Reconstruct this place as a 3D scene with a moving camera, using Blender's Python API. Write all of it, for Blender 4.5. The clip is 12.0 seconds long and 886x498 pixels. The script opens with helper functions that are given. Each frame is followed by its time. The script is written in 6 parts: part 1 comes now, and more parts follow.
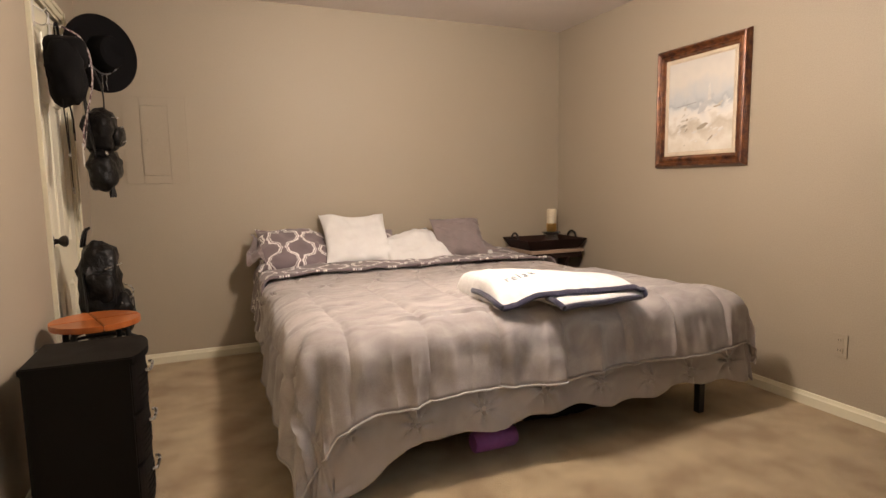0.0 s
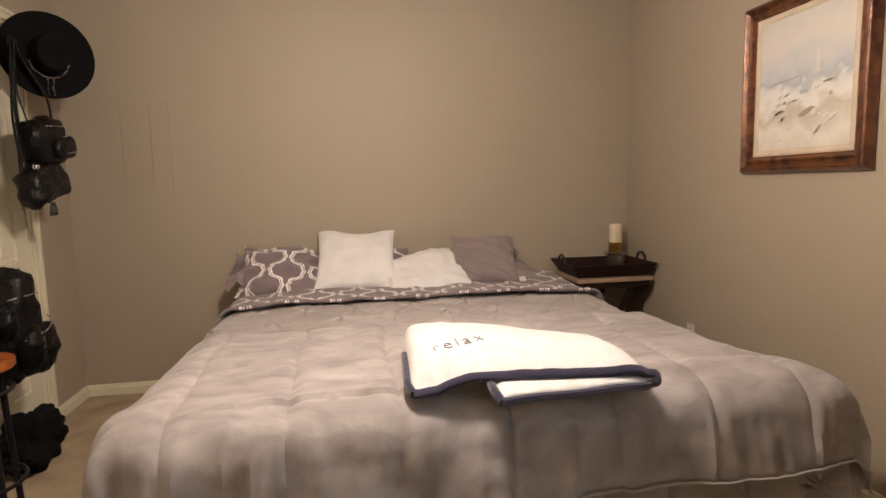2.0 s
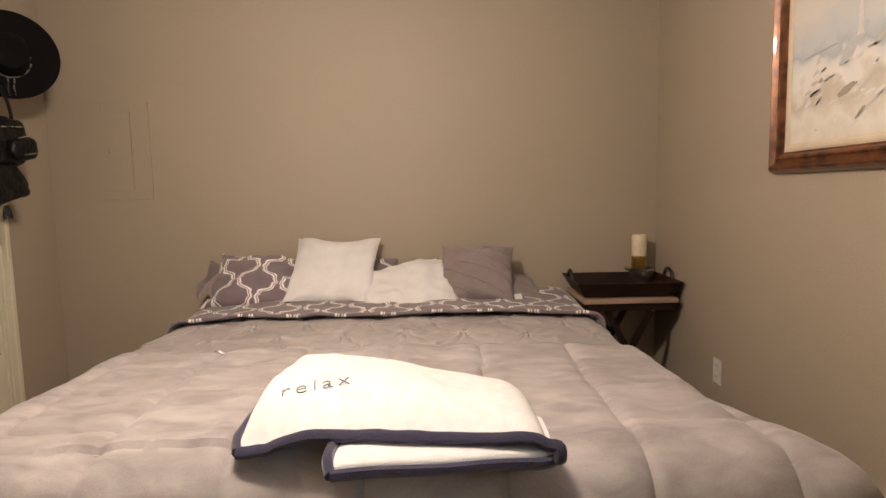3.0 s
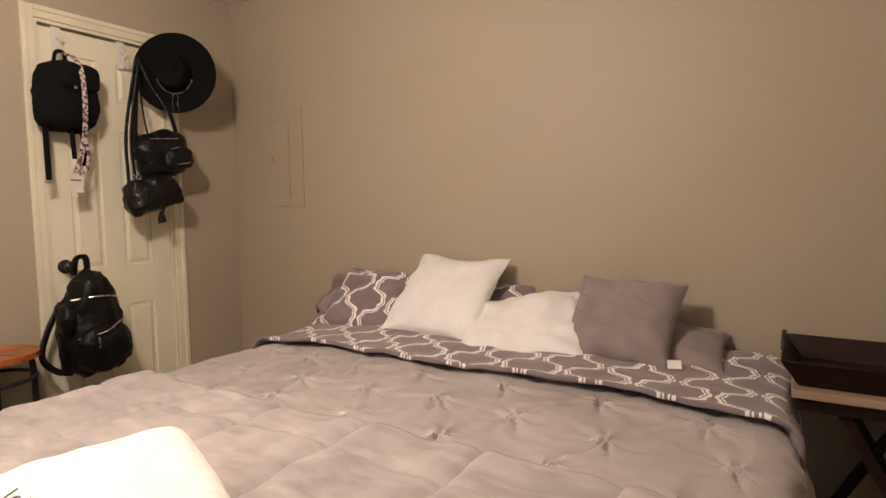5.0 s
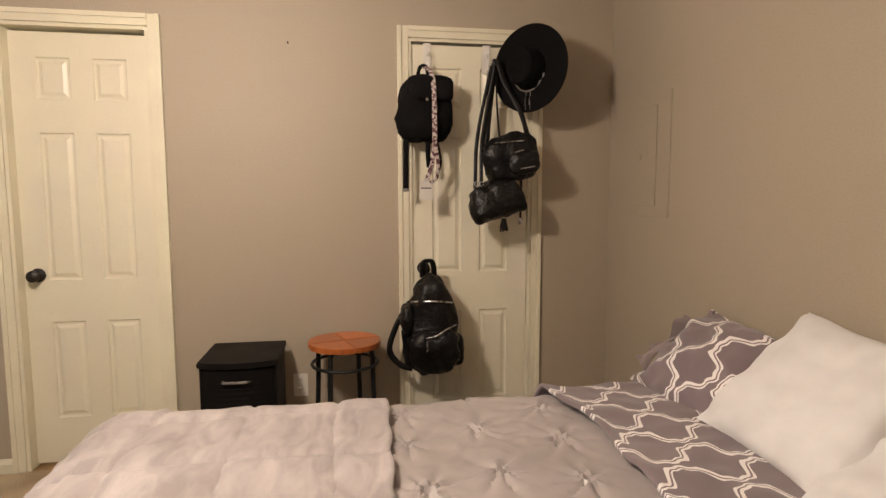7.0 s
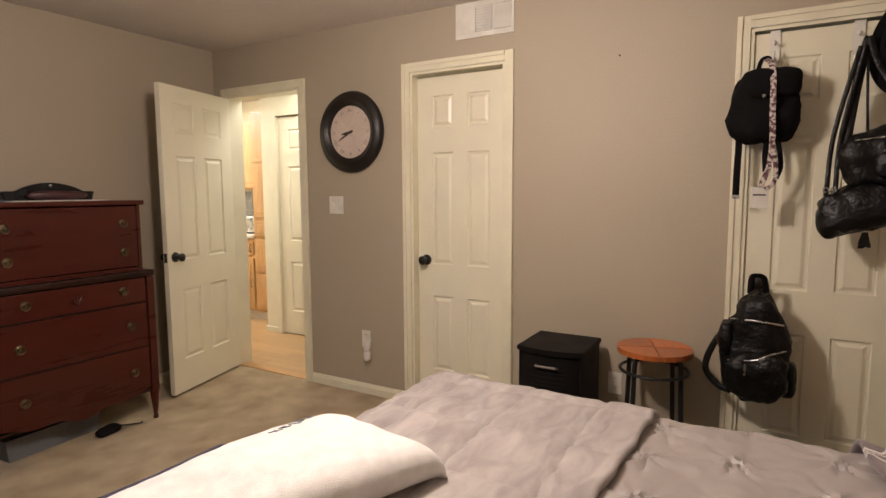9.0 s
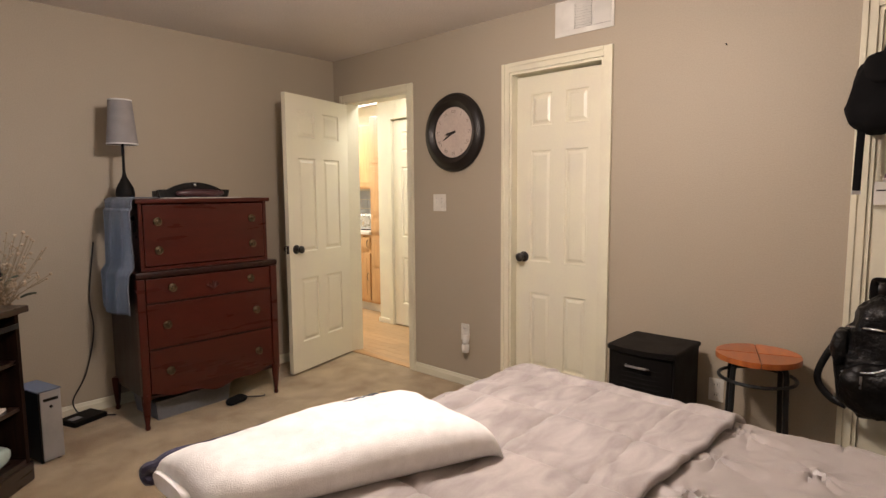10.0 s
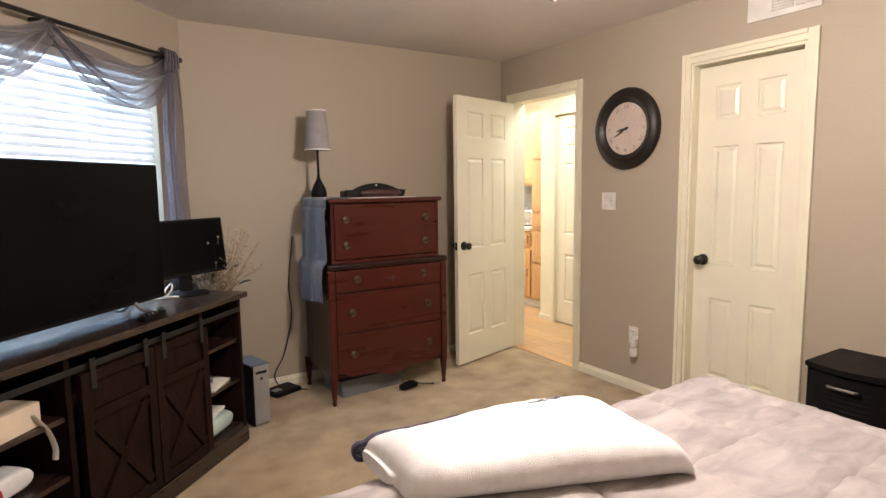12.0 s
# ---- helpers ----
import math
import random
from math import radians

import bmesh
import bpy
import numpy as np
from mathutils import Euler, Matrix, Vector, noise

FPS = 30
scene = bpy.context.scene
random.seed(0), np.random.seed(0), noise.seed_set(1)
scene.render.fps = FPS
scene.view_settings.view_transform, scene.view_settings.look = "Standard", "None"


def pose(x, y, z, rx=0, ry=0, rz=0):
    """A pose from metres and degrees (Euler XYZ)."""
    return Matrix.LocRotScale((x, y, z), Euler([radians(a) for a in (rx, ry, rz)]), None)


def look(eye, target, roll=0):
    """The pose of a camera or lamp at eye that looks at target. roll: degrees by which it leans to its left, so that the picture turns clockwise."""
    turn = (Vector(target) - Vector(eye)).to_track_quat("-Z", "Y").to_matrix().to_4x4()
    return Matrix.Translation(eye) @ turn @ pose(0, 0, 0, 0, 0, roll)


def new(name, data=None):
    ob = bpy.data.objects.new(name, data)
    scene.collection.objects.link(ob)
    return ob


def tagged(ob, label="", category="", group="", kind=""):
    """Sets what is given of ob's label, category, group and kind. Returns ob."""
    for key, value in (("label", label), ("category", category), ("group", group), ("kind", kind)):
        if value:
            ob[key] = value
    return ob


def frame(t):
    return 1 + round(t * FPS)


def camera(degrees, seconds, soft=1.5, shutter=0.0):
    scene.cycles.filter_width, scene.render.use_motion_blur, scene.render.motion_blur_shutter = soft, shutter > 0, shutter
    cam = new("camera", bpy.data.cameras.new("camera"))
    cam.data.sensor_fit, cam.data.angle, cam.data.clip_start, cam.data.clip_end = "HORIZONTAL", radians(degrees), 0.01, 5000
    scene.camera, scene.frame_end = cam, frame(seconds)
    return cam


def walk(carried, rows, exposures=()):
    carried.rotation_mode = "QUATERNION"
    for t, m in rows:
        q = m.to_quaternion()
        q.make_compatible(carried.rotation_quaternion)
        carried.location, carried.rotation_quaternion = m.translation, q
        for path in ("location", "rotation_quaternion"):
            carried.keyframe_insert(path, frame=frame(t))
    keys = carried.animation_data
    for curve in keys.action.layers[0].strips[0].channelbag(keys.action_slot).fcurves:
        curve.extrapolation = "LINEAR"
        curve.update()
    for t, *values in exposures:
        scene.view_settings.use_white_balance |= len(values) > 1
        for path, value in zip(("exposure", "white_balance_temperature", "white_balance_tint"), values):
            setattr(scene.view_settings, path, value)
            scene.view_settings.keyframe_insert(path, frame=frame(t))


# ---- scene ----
cam = camera(76.1, 12.0)
PATH = [
    (0, (1.602, 1.35, 1.168), (2.374, 3.181, 0.939), -0.9),
    (0.5, (1.799, 1.452, 1.179), (2.437, 3.333, 0.948), -1.1),
    (1, (2.0, 1.622, 1.205), (2.564, 3.526, 0.971), -1.2),
    (1.5, (2.291, 1.729, 1.197), (2.749, 3.661, 0.963), -1.2),
    (2, (2.569, 1.866, 1.228), (2.885, 3.828, 1.002), -1.3),
    (2.5, (2.957, 2.003, 1.217), (3.097, 3.985, 0.989), -1.4),
    (2.7, (3.045, 2.077, 1.209), (3.142, 4.064, 0.998), -1.3),
    (4.5, (3.766, 2.886, 1.192), (3.034, 4.741, 1.036), -1.0),
    (5, (3.88, 3.135, 1.196), (2.843, 4.838, 1.04), -0.8),
    (5.5, (3.92, 3.437, 1.205), (2.491, 4.829, 1.056), -0.6),
    (6, (3.885, 3.751, 1.212), (2.198, 4.815, 1.069), -0.4),
    (6.5, (3.82, 3.924, 1.228), (1.974, 4.681, 1.083), -0.2),
    (7, (3.798, 4.128, 1.301), (1.833, 4.449, 1.109), -0.1),
    (7.5, (3.761, 4.217, 1.324), (1.777, 4.066, 1.129), -0.2),
    (7.7, (3.741, 4.224, 1.335), (1.777, 3.909, 1.135), -0.2),
    (9.3, (3.908, 4.617, 1.357), (2.262, 3.5, 1.15), -0.4),
    (9.5, (3.877, 4.657, 1.359), (2.286, 3.463, 1.149), -0.5),
    (10, (3.877, 4.718, 1.335), (2.411, 3.371, 1.136), -0.4),
    (10.5, (3.912, 4.703, 1.341), (2.518, 3.283, 1.135), -0.4),
    (11, (3.942, 4.692, 1.333), (2.644, 3.184, 1.128), -0.4),
    (11.5, (3.959, 4.694, 1.352), (2.777, 3.094, 1.14), -0.6),
    (12, (3.983, 4.686, 1.382), (2.926, 3.003, 1.161), -0.8),
]
walk(cam, [(t, look(eye, target, roll)) for t, eye, target, roll in PATH],
     [(0, -0.12, 6400, 10), (2.5, -0.38, 6450, 10), (4.5, -0.28, 6650, 12), (5.5, -0.25, 6550, 11), (7, -0.3, 6500, 10), (7.5, -0.52, 6500, 10), (9.5, -0.48, 6200, 12), (10.5, -0.16, 6050, 12), (12, 0.04, 5950, 11)])

# ---- world, lights, exposure ----
world = bpy.data.worlds.new("world")
scene.world = world
world.use_nodes = True
_n, _l = world.node_tree.nodes, world.node_tree.links
sky = _n.new("ShaderNodeTexSky")
sky.sky_type = "NISHITA"
sky.sun_disc = False
sky.sun_elevation = radians(35)
sky.sun_rotation = radians(20)
_l.new(sky.outputs[0], _n["Background"].inputs[0])
_n["Background"].inputs[1].default_value = 0.12

LIGHT = (2.68, 3.42)
DIAGONAL = pose(3.571, 0.763, 0, 0, 0, 45)
WINDOW_AT = DIAGONAL @ pose(-0.07, 0.131, 0)


def lamp(name, kind, m, energy, color, **settings):
    data = bpy.data.lights.new(name, kind)
    data.energy, data.color = energy, color
    for key, value in settings.items():
        if key == "size":
            data.size = value
        elif key == "size_y":
            data.shape, data.size_y = "RECTANGLE", value
        elif key == "radius":
            data.shadow_soft_size = value
    ob = new(name, data)
    ob.matrix_world = m
    return ob


lamp("ceiling_bulb", "POINT", pose(LIGHT[0], LIGHT[1], 2.11), 140, (1.0, 0.84, 0.71), radius=0.11)
lamp("window_daylight", "AREA", WINDOW_AT @ pose(0.95, -0.46, 1.98, 52, 0, 0), 105, (0.66, 0.83, 1.0), size=1.7, size_y=1.15)
# fill lamp added to brighten the hall; no fixture is built there
lamp("hall_tube", "AREA", pose(0.44, 1.2, 2.38), 26, (1.0, 0.96, 0.86), size=0.5, size_y=0.5)
lamp("kitchen_tube", "AREA", pose(0.40, -0.9, 2.32), 85, (1.0, 0.97, 0.9), size=0.9, size_y=0.5)


# ---- materials ----
def material(name, color, rough=0.6, metal=0.0, second=None, scale=6.0, fine=60.0, bump=0.1, amount=0.35, sheen=0.0, depth=0.004,
             stretch=(1, 1, 1), coat=0.0, wear=0.08, emit=0.0, random_tint=0.0, uv=False, transmission=0.0, spec=0.5, swirl=0.0):
    m = bpy.data.materials.new(name)
    m.use_nodes = True
    n, l = m.node_tree.nodes, m.node_tree.links
    b = n["Principled BSDF"]
    at = n.new("ShaderNodeTexCoord")
    mp = n.new("ShaderNodeMapping")
    mp.inputs["Scale"].default_value = stretch
    l.new(at.outputs["UV" if uv else "Object"], mp.inputs[0])
    big, small = n.new("ShaderNodeTexNoise"), n.new("ShaderNodeTexNoise")
    big.inputs["Scale"].default_value, small.inputs["Scale"].default_value = scale, fine
    big.inputs["Detail"].default_value, small.inputs["Detail"].default_value = 5, 3
    big.inputs["Distortion"].default_value = swirl
    l.new(mp.outputs[0], big.inputs["Vector"])
    l.new(mp.outputs[0], small.inputs["Vector"])
    ramp = n.new("ShaderNodeMapRange")
    ramp.inputs[1].default_value, ramp.inputs[2].default_value = 0.5 - amount / 2, 0.5 + amount / 2
    l.new(big.outputs[0], ramp.inputs[0])
    mix = n.new("ShaderNodeMix")
    mix.data_type = "RGBA"
    second = second or tuple(c * 0.82 for c in color)
    mix.inputs[6].default_value, mix.inputs[7].default_value = (*second, 1), (*color, 1)
    l.new(ramp.outputs[0], mix.inputs[0])
    grain = n.new("ShaderNodeMapRange")
    grain.inputs[3].default_value, grain.inputs[4].default_value = 1 - wear * 2, 1 + wear * 2
    l.new(small.outputs[0], grain.inputs[0])
    mul = n.new("ShaderNodeVectorMath")
    mul.operation = "SCALE"
    l.new(mix.outputs[2], mul.inputs[0])
    l.new(grain.outputs[0], mul.inputs["Scale"])
    last = mul.outputs[0]
    if random_tint:
        info, tint, mul2 = n.new("ShaderNodeObjectInfo"), n.new("ShaderNodeMapRange"), n.new("ShaderNodeVectorMath")
        tint.inputs[3].default_value, tint.inputs[4].default_value = 1 - random_tint, 1 + random_tint
        mul2.operation = "SCALE"
        l.new(info.outputs["Random"], tint.inputs[0])
        l.new(last, mul2.inputs[0])
        l.new(tint.outputs[0], mul2.inputs["Scale"])
        last = mul2.outputs[0]
    l.new(last, b.inputs["Base Color"])
    b.inputs["Metallic"].default_value = metal
    rr = n.new("ShaderNodeMapRange")
    rr.inputs[3].default_value, rr.inputs[4].default_value = max(0.02, rough - 0.1), min(1, rough + 0.1)
    l.new(big.outputs[0], rr.inputs[0])
    l.new(rr.outputs[0], b.inputs["Roughness"])
    b.inputs["Sheen Weight"].default_value = sheen
    b.inputs["Specular IOR Level"].default_value = spec
    b.inputs["Coat Weight"].default_value = coat
    b.inputs["Transmission Weight"].default_value = transmission
    if emit:
        b.inputs["Emission Color"].default_value = (*color, 1)
        b.inputs["Emission Strength"].default_value = emit
    bp = n.new("ShaderNodeBump")
    bp.inputs["Strength"].default_value, bp.inputs["Distance"].default_value = bump, depth
    l.new(small.outputs[0], bp.inputs["Height"])
    l.new(bp.outputs[0], b.inputs["Normal"])
    return m


M_wall = material("wall_paint", (0.39, 0.333, 0.255), 0.56, scale=1.2, fine=150, bump=0.28, amount=0.9, second=(0.365, 0.307, 0.229), wear=0.06, depth=0.006)
M_ceil = material("ceiling_texture", (0.66, 0.60, 0.55), 0.9, scale=2, fine=90, bump=0.5, depth=0.01, second=(0.62, 0.56, 0.51))
M_carpet = material("carpet", (0.58, 0.455, 0.28), 1.0, scale=5, fine=240, bump=1.0, amount=0.32, second=(0.39, 0.28, 0.165), wear=0.5, depth=0.012, sheen=0.15, spec=0.1)
M_trim = material("white_trim", (0.72, 0.68, 0.515), 0.38, scale=5, fine=70, bump=0.06, wear=0.02, second=(0.67, 0.62, 0.48))
M_door = material("door_paint", (0.74, 0.70, 0.535), 0.36, scale=4, fine=90, bump=0.05, wear=0.02, second=(0.70, 0.65, 0.52))
M_bronze = material("oil_bronze", (0.016, 0.012, 0.010), 0.38, metal=0.2, scale=30, fine=120)
M_brass = material("aged_brass", (0.20, 0.15, 0.085), 0.42, metal=0.9, scale=50, fine=200, second=(0.07, 0.05, 0.03))
M_steel = material("steel", (0.62, 0.62, 0.62), 0.28, metal=1.0, scale=30, fine=160)
M_blackmetal = material("black_metal", (0.010, 0.010, 0.010), 0.4, scale=20, fine=150, spec=0.4)
M_blackplastic = material("black_plastic", (0.006, 0.005, 0.0045), 0.55, scale=12, fine=260, bump=0.15, spec=0.14)
M_darkwood = material("espresso_wood", (0.024, 0.009, 0.006), 0.5, scale=5, fine=40, stretch=(1, 1, 9), second=(0.011, 0.005, 0.004), bump=0.15, spec=0.2)
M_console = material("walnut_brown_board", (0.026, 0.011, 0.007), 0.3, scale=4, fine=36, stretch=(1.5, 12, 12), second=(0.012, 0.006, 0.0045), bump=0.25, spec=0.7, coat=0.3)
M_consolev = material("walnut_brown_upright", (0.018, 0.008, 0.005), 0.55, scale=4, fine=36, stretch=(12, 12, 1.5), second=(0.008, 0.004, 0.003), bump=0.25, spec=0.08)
M_mahogany = material("mahogany", (0.075, 0.012, 0.006), 0.3, scale=2.2, fine=42, stretch=(1.0, 4, 7), second=(0.030, 0.0055, 0.0035), bump=0.05, coat=0.12, spec=0.3, amount=1.0, wear=0.16)
M_mahoganyd = material("mahogany_dark", (0.022, 0.006, 0.004), 0.34, scale=4, fine=45, stretch=(6, 6, 1.2), second=(0.012, 0.004, 0.003), bump=0.06, coat=0.1, spec=0.25)
M_orange = material("orange_wood", (0.46, 0.135, 0.030), 0.35, scale=5, fine=60, stretch=(1.5, 9, 1), second=(0.34, 0.085, 0.02), coat=0.3, random_tint=0.25)
M_seam = material("dark_seam", (0.05, 0.02, 0.012), 0.8)
M_leather = material("black_leather", (0.005, 0.0045, 0.0045), 0.36, scale=14, fine=60, bump=0.9, depth=0.006, spec=0.25)
M_canvas = material("black_canvas", (0.005, 0.0045, 0.005), 0.9, scale=10, fine=420, bump=0.6, depth=0.002, spec=0.15)
M_felt = material("black_felt", (0.005, 0.0045, 0.005), 0.95, scale=10, fine=300, bump=0.5, depth=0.002, spec=0.12)
M_whitecloth = material("white_cotton", (0.78, 0.77, 0.755), 0.9, scale=9, fine=420, bump=0.6, depth=0.003, second=(0.70, 0.685, 0.67), wear=0.02, sheen=0.2)
M_fleece = material("white_fleece", (0.86, 0.845, 0.825), 1.0, scale=30, fine=340, bump=0.42, depth=0.007, second=(0.76, 0.74, 0.72), wear=0.03, sheen=0.3)
M_navy = material("navy_trim", (0.018, 0.015, 0.05), 0.8, scale=20, fine=260, bump=0.6, sheen=0.4)
M_greycloth = material("grey_cotton", (0.255, 0.205, 0.20), 0.9, scale=9, fine=500, bump=0.3, depth=0.002, sheen=0.2)
M_satin = material("silver_satin", (0.40, 0.36, 0.345), 0.36, scale=4, fine=420, bump=0.15, depth=0.002, second=(0.32, 0.288, 0.272), wear=0.03, sheen=0.2)
# light and dark mottling in the colour stands in for the nap's sheen
M_velvet = material("grey_velvet", (0.45, 0.41, 0.392), 0.75, scale=8.0, fine=300, bump=0.3, depth=0.003, second=(0.275, 0.243, 0.234), amount=0.40, wear=0.10, sheen=0.25, spec=0.15, swirl=0.7, stretch=(0.8, 2.0, 0.7))
M_piping = material("velvet_piping", (0.44, 0.405, 0.385), 0.8, scale=30, fine=300, bump=0.6)
M_mattress = material("mattress_ticking", (0.30, 0.28, 0.26), 0.9, scale=10, fine=300)
M_towel = material("blue_towel", (0.075, 0.085, 0.115), 1.0, scale=12, fine=260, bump=1.0, depth=0.006, sheen=0.4)
M_shade = material("grey_linen_shade", (0.29, 0.27, 0.27), 0.9, scale=12, fine=420, bump=0.5, depth=0.002)
M_whiteplastic = material("white_plastic", (0.72, 0.69, 0.63), 0.35, scale=8, fine=80, bump=0.02, wear=0.01)
M_gold = material("gold_band", (0.62, 0.40, 0.13), 0.3, metal=1.0, scale=30, fine=200)
M_wax = material("cream_wax", (0.72, 0.62, 0.44), 0.5, scale=12, fine=80, bump=0.05)
M_clockface = material("clock_paper", (0.56, 0.46, 0.39), 0.8, scale=6, fine=60, second=(0.48, 0.39, 0.33))
M_ink = material("dark_ink", (0.05, 0.04, 0.035), 0.8)
M_screen = material("dark_screen", (0.0025, 0.0025, 0.003), 0.3, scale=3, fine=50, bump=0.0, spec=0.06)
M_silver = material("silver_plastic", (0.42, 0.42, 0.44), 0.35, metal=0.6, scale=8, fine=200)
M_sheer = material("grey_sheer", (0.13, 0.115, 0.14), 0.8, scale=14, fine=420, bump=0.4, sheen=0.4)
M_blind = material("blind_slat", (0.72, 0.73, 0.74), 0.5, scale=8, fine=90, bump=0.03)
M_leaf = material("dried_leaf", (0.05, 0.06, 0.03), 0.7, scale=30, fine=150, random_tint=0.3)
M_twig = material("dried_twig", (0.26, 0.19, 0.11), 0.9, scale=30, fine=150)
M_oak = material("honey_oak", (0.52, 0.31, 0.13), 0.42, scale=4, fine=50, stretch=(8, 8, 1.2), second=(0.42, 0.22, 0.08), bump=0.1, coat=0.2)
M_plank = material("oak_floor", (0.43, 0.27, 0.125), 0.38, scale=3, fine=40, stretch=(1.2, 9, 1), second=(0.34, 0.20, 0.085), random_tint=0.12, coat=0.15)
M_counter = material("pale_counter", (0.62, 0.56, 0.47), 0.35, scale=30, fine=140, second=(0.5, 0.44, 0.36))
M_tile = material("grey_tile", (0.45, 0.47, 0.50), 0.3, scale=5, fine=60, random_tint=0.08)
M_paper = material("paper", (0.70, 0.68, 0.62), 0.9, scale=18, fine=60, second=(0.60, 0.58, 0.53))
M_red = material("red_plastic", (0.45, 0.03, 0.03), 0.5)
M_teal = material("pale_teal_plastic", (0.42, 0.52, 0.49), 0.4)
M_purple = material("purple_plastic", (0.33, 0.10, 0.36), 0.5)
M_cable = material("black_cable", (0.015, 0.015, 0.015), 0.5)
M_frame = material("gilt_brown_frame", (0.20, 0.075, 0.025), 0.32, metal=0.35, scale=22, fine=90, second=(0.055, 0.016, 0.009), amount=0.3, bump=0.4, coat=0.3)
M_liner = material("cream_liner", (0.66, 0.55, 0.41), 0.8, scale=10, fine=300)
M_bowl = material("frosted_glass_bowl", (1.0, 0.86, 0.72), 0.5, emit=9.0)
M_tube = material("lit_tube_cover", (1.0, 0.95, 0.80), 0.5, emit=6.0)


def glass_material():
    m = bpy.data.materials.new("clear_glass")
    m.use_nodes = True
    b = m.node_tree.nodes["Principled BSDF"]
    b.inputs["Base Color"].default_value = (0.95, 0.96, 0.95, 1)
    b.inputs["Roughness"].default_value, b.inputs["IOR"].default_value = 0.03, 1.45
    b.inputs["Transmission Weight"].default_value = 1.0
    return m


M_glass = glass_material()


def trellis_material():
    """Grey cotton with a white Moroccan trellis, laid out in the cloth's own metres."""
    m = material("trellis_cotton", (0.205, 0.160, 0.168), 0.9, scale=9, fine=500, bump=0.3, depth=0.002, sheen=0.3)
    n, l = m.node_tree.nodes, m.node_tree.links
    b = n["Principled BSDF"]
    base = b.inputs["Base Color"].links[0].from_socket
    at, sep = n.new("ShaderNodeTexCoord"), n.new("ShaderNodeSeparateXYZ")
    l.new(at.outputs["UV"], sep.inputs[0])

    def op(kind, a, c=None):
        o = n.new("ShaderNodeMath")
        o.operation = kind
        for i, v in enumerate((a, c)):
            if v is None:
                continue
            if isinstance(v, (int, float)):
                o.inputs[i].default_value = v
            else:
                l.new(v, o.inputs[i])
        return o.outputs[0]

    wide, tall, swing = 0.225, 0.20, 0.043
    turn = op("MULTIPLY", sep.outputs[1], 2 * math.pi / tall)
    # distance along the cloth from the nearest lantern's axis
    axis = op("ABSOLUTE", op("MULTIPLY", op("SUBTRACT", op("FRACT", op("DIVIDE", sep.outputs[0], wide)), 0.5), wide))
    waist = op("ADD", op("COSINE", turn), op("SUBTRACT", op("MULTIPLY", op("COSINE", op("MULTIPLY", turn, 5.0)), 0.10), op("MULTIPLY", op("COSINE", op("MULTIPLY", turn, 3.0)), 0.13)))
    edge = op("ADD", op("MULTIPLY", waist, swing), wide / 4)
    slope = op("ADD", op("SINE", turn), op("SUBTRACT", op("MULTIPLY", op("SINE", op("MULTIPLY", turn, 5.0)), 0.50), op("MULTIPLY", op("SINE", op("MULTIPLY", turn, 3.0)), 0.39)))
    steep = op("SQRT", op("ADD", op("POWER", op("MULTIPLY", slope, swing * 2 * math.pi / tall), 2.0), 1.0))
    off = op("DIVIDE", op("SUBTRACT", axis, edge), steep)
    bold = op("LESS_THAN", op("ABSOLUTE", op("ADD", off, 0.0055)), 0.0052)
    thin = op("LESS_THAN", op("ABSOLUTE", op("SUBTRACT", off, 0.0070)), 0.0028)
    near = op("MAXIMUM", bold, thin)
    mix = n.new("ShaderNodeMix")
    mix.data_type = "RGBA"
    mix.inputs[7].default_value = (0.84, 0.80, 0.77, 1)
    l.new(near, mix.inputs[0])
    l.new(base, mix.inputs[6])
    l.new(mix.outputs[2], b.inputs["Base Color"])
    return m


M_trellis = trellis_material()


def sheer_mix(m, clear):
    """Lets part of the light straight through a thin weave."""
    n, l = m.node_tree.nodes, m.node_tree.links
    out, b = n["Material Output"], n["Principled BSDF"]
    t, mix = n.new("ShaderNodeBsdfTransparent"), n.new("ShaderNodeMixShader")
    mix.inputs[0].default_value = clear
    l.new(b.outputs[0], mix.inputs[1])
    l.new(t.outputs[0], mix.inputs[2])
    l.new(mix.outputs[0], out.inputs[0])


sheer_mix(M_sheer, 0.34)


def translucent_mix(m, color, share):
    n, l = m.node_tree.nodes, m.node_tree.links
    out, b = n["Material Output"], n["Principled BSDF"]
    t, mix = n.new("ShaderNodeBsdfTranslucent"), n.new("ShaderNodeMixShader")
    t.inputs[0].default_value = (*color, 1)
    mix.inputs[0].default_value = share
    l.new(b.outputs[0], mix.inputs[1])
    l.new(t.outputs[0], mix.inputs[2])
    l.new(mix.outputs[0], out.inputs[0])


translucent_mix(M_blind, (0.9, 0.92, 0.95), 0.04)


# ---- mesh helpers ----
def mesh_object(name, bm, mat, parent=None, smooth=False, sharp=40):
    me = bpy.data.meshes.new(name)
    bm.normal_update()
    if smooth:
        for f in bm.faces:
            f.smooth = True
        for e in bm.edges:
            if len(e.link_faces) == 2 and e.calc_face_angle(0) > radians(sharp):
                e.smooth = False
    bm.to_mesh(me)
    bm.free()
    me.materials.append(mat)
    ob = new(name, me)
    if parent is not None:
        ob.parent = parent
    return ob


def part(name, bm, mat, parent, label="", smooth=False, at=None):
    ob = mesh_object(name, bm, mat, parent, smooth)
    if at is not None:
        ob.matrix_local = at
    if label:
        ob["label"] = label
    return ob


def thing(name, label, category, at=None, group="", kind=""):
    ob = new(name)
    ob.empty_display_size = 0.1
    if at is not None:
        ob.matrix_world = at
    return tagged(ob, label, category, group, kind)


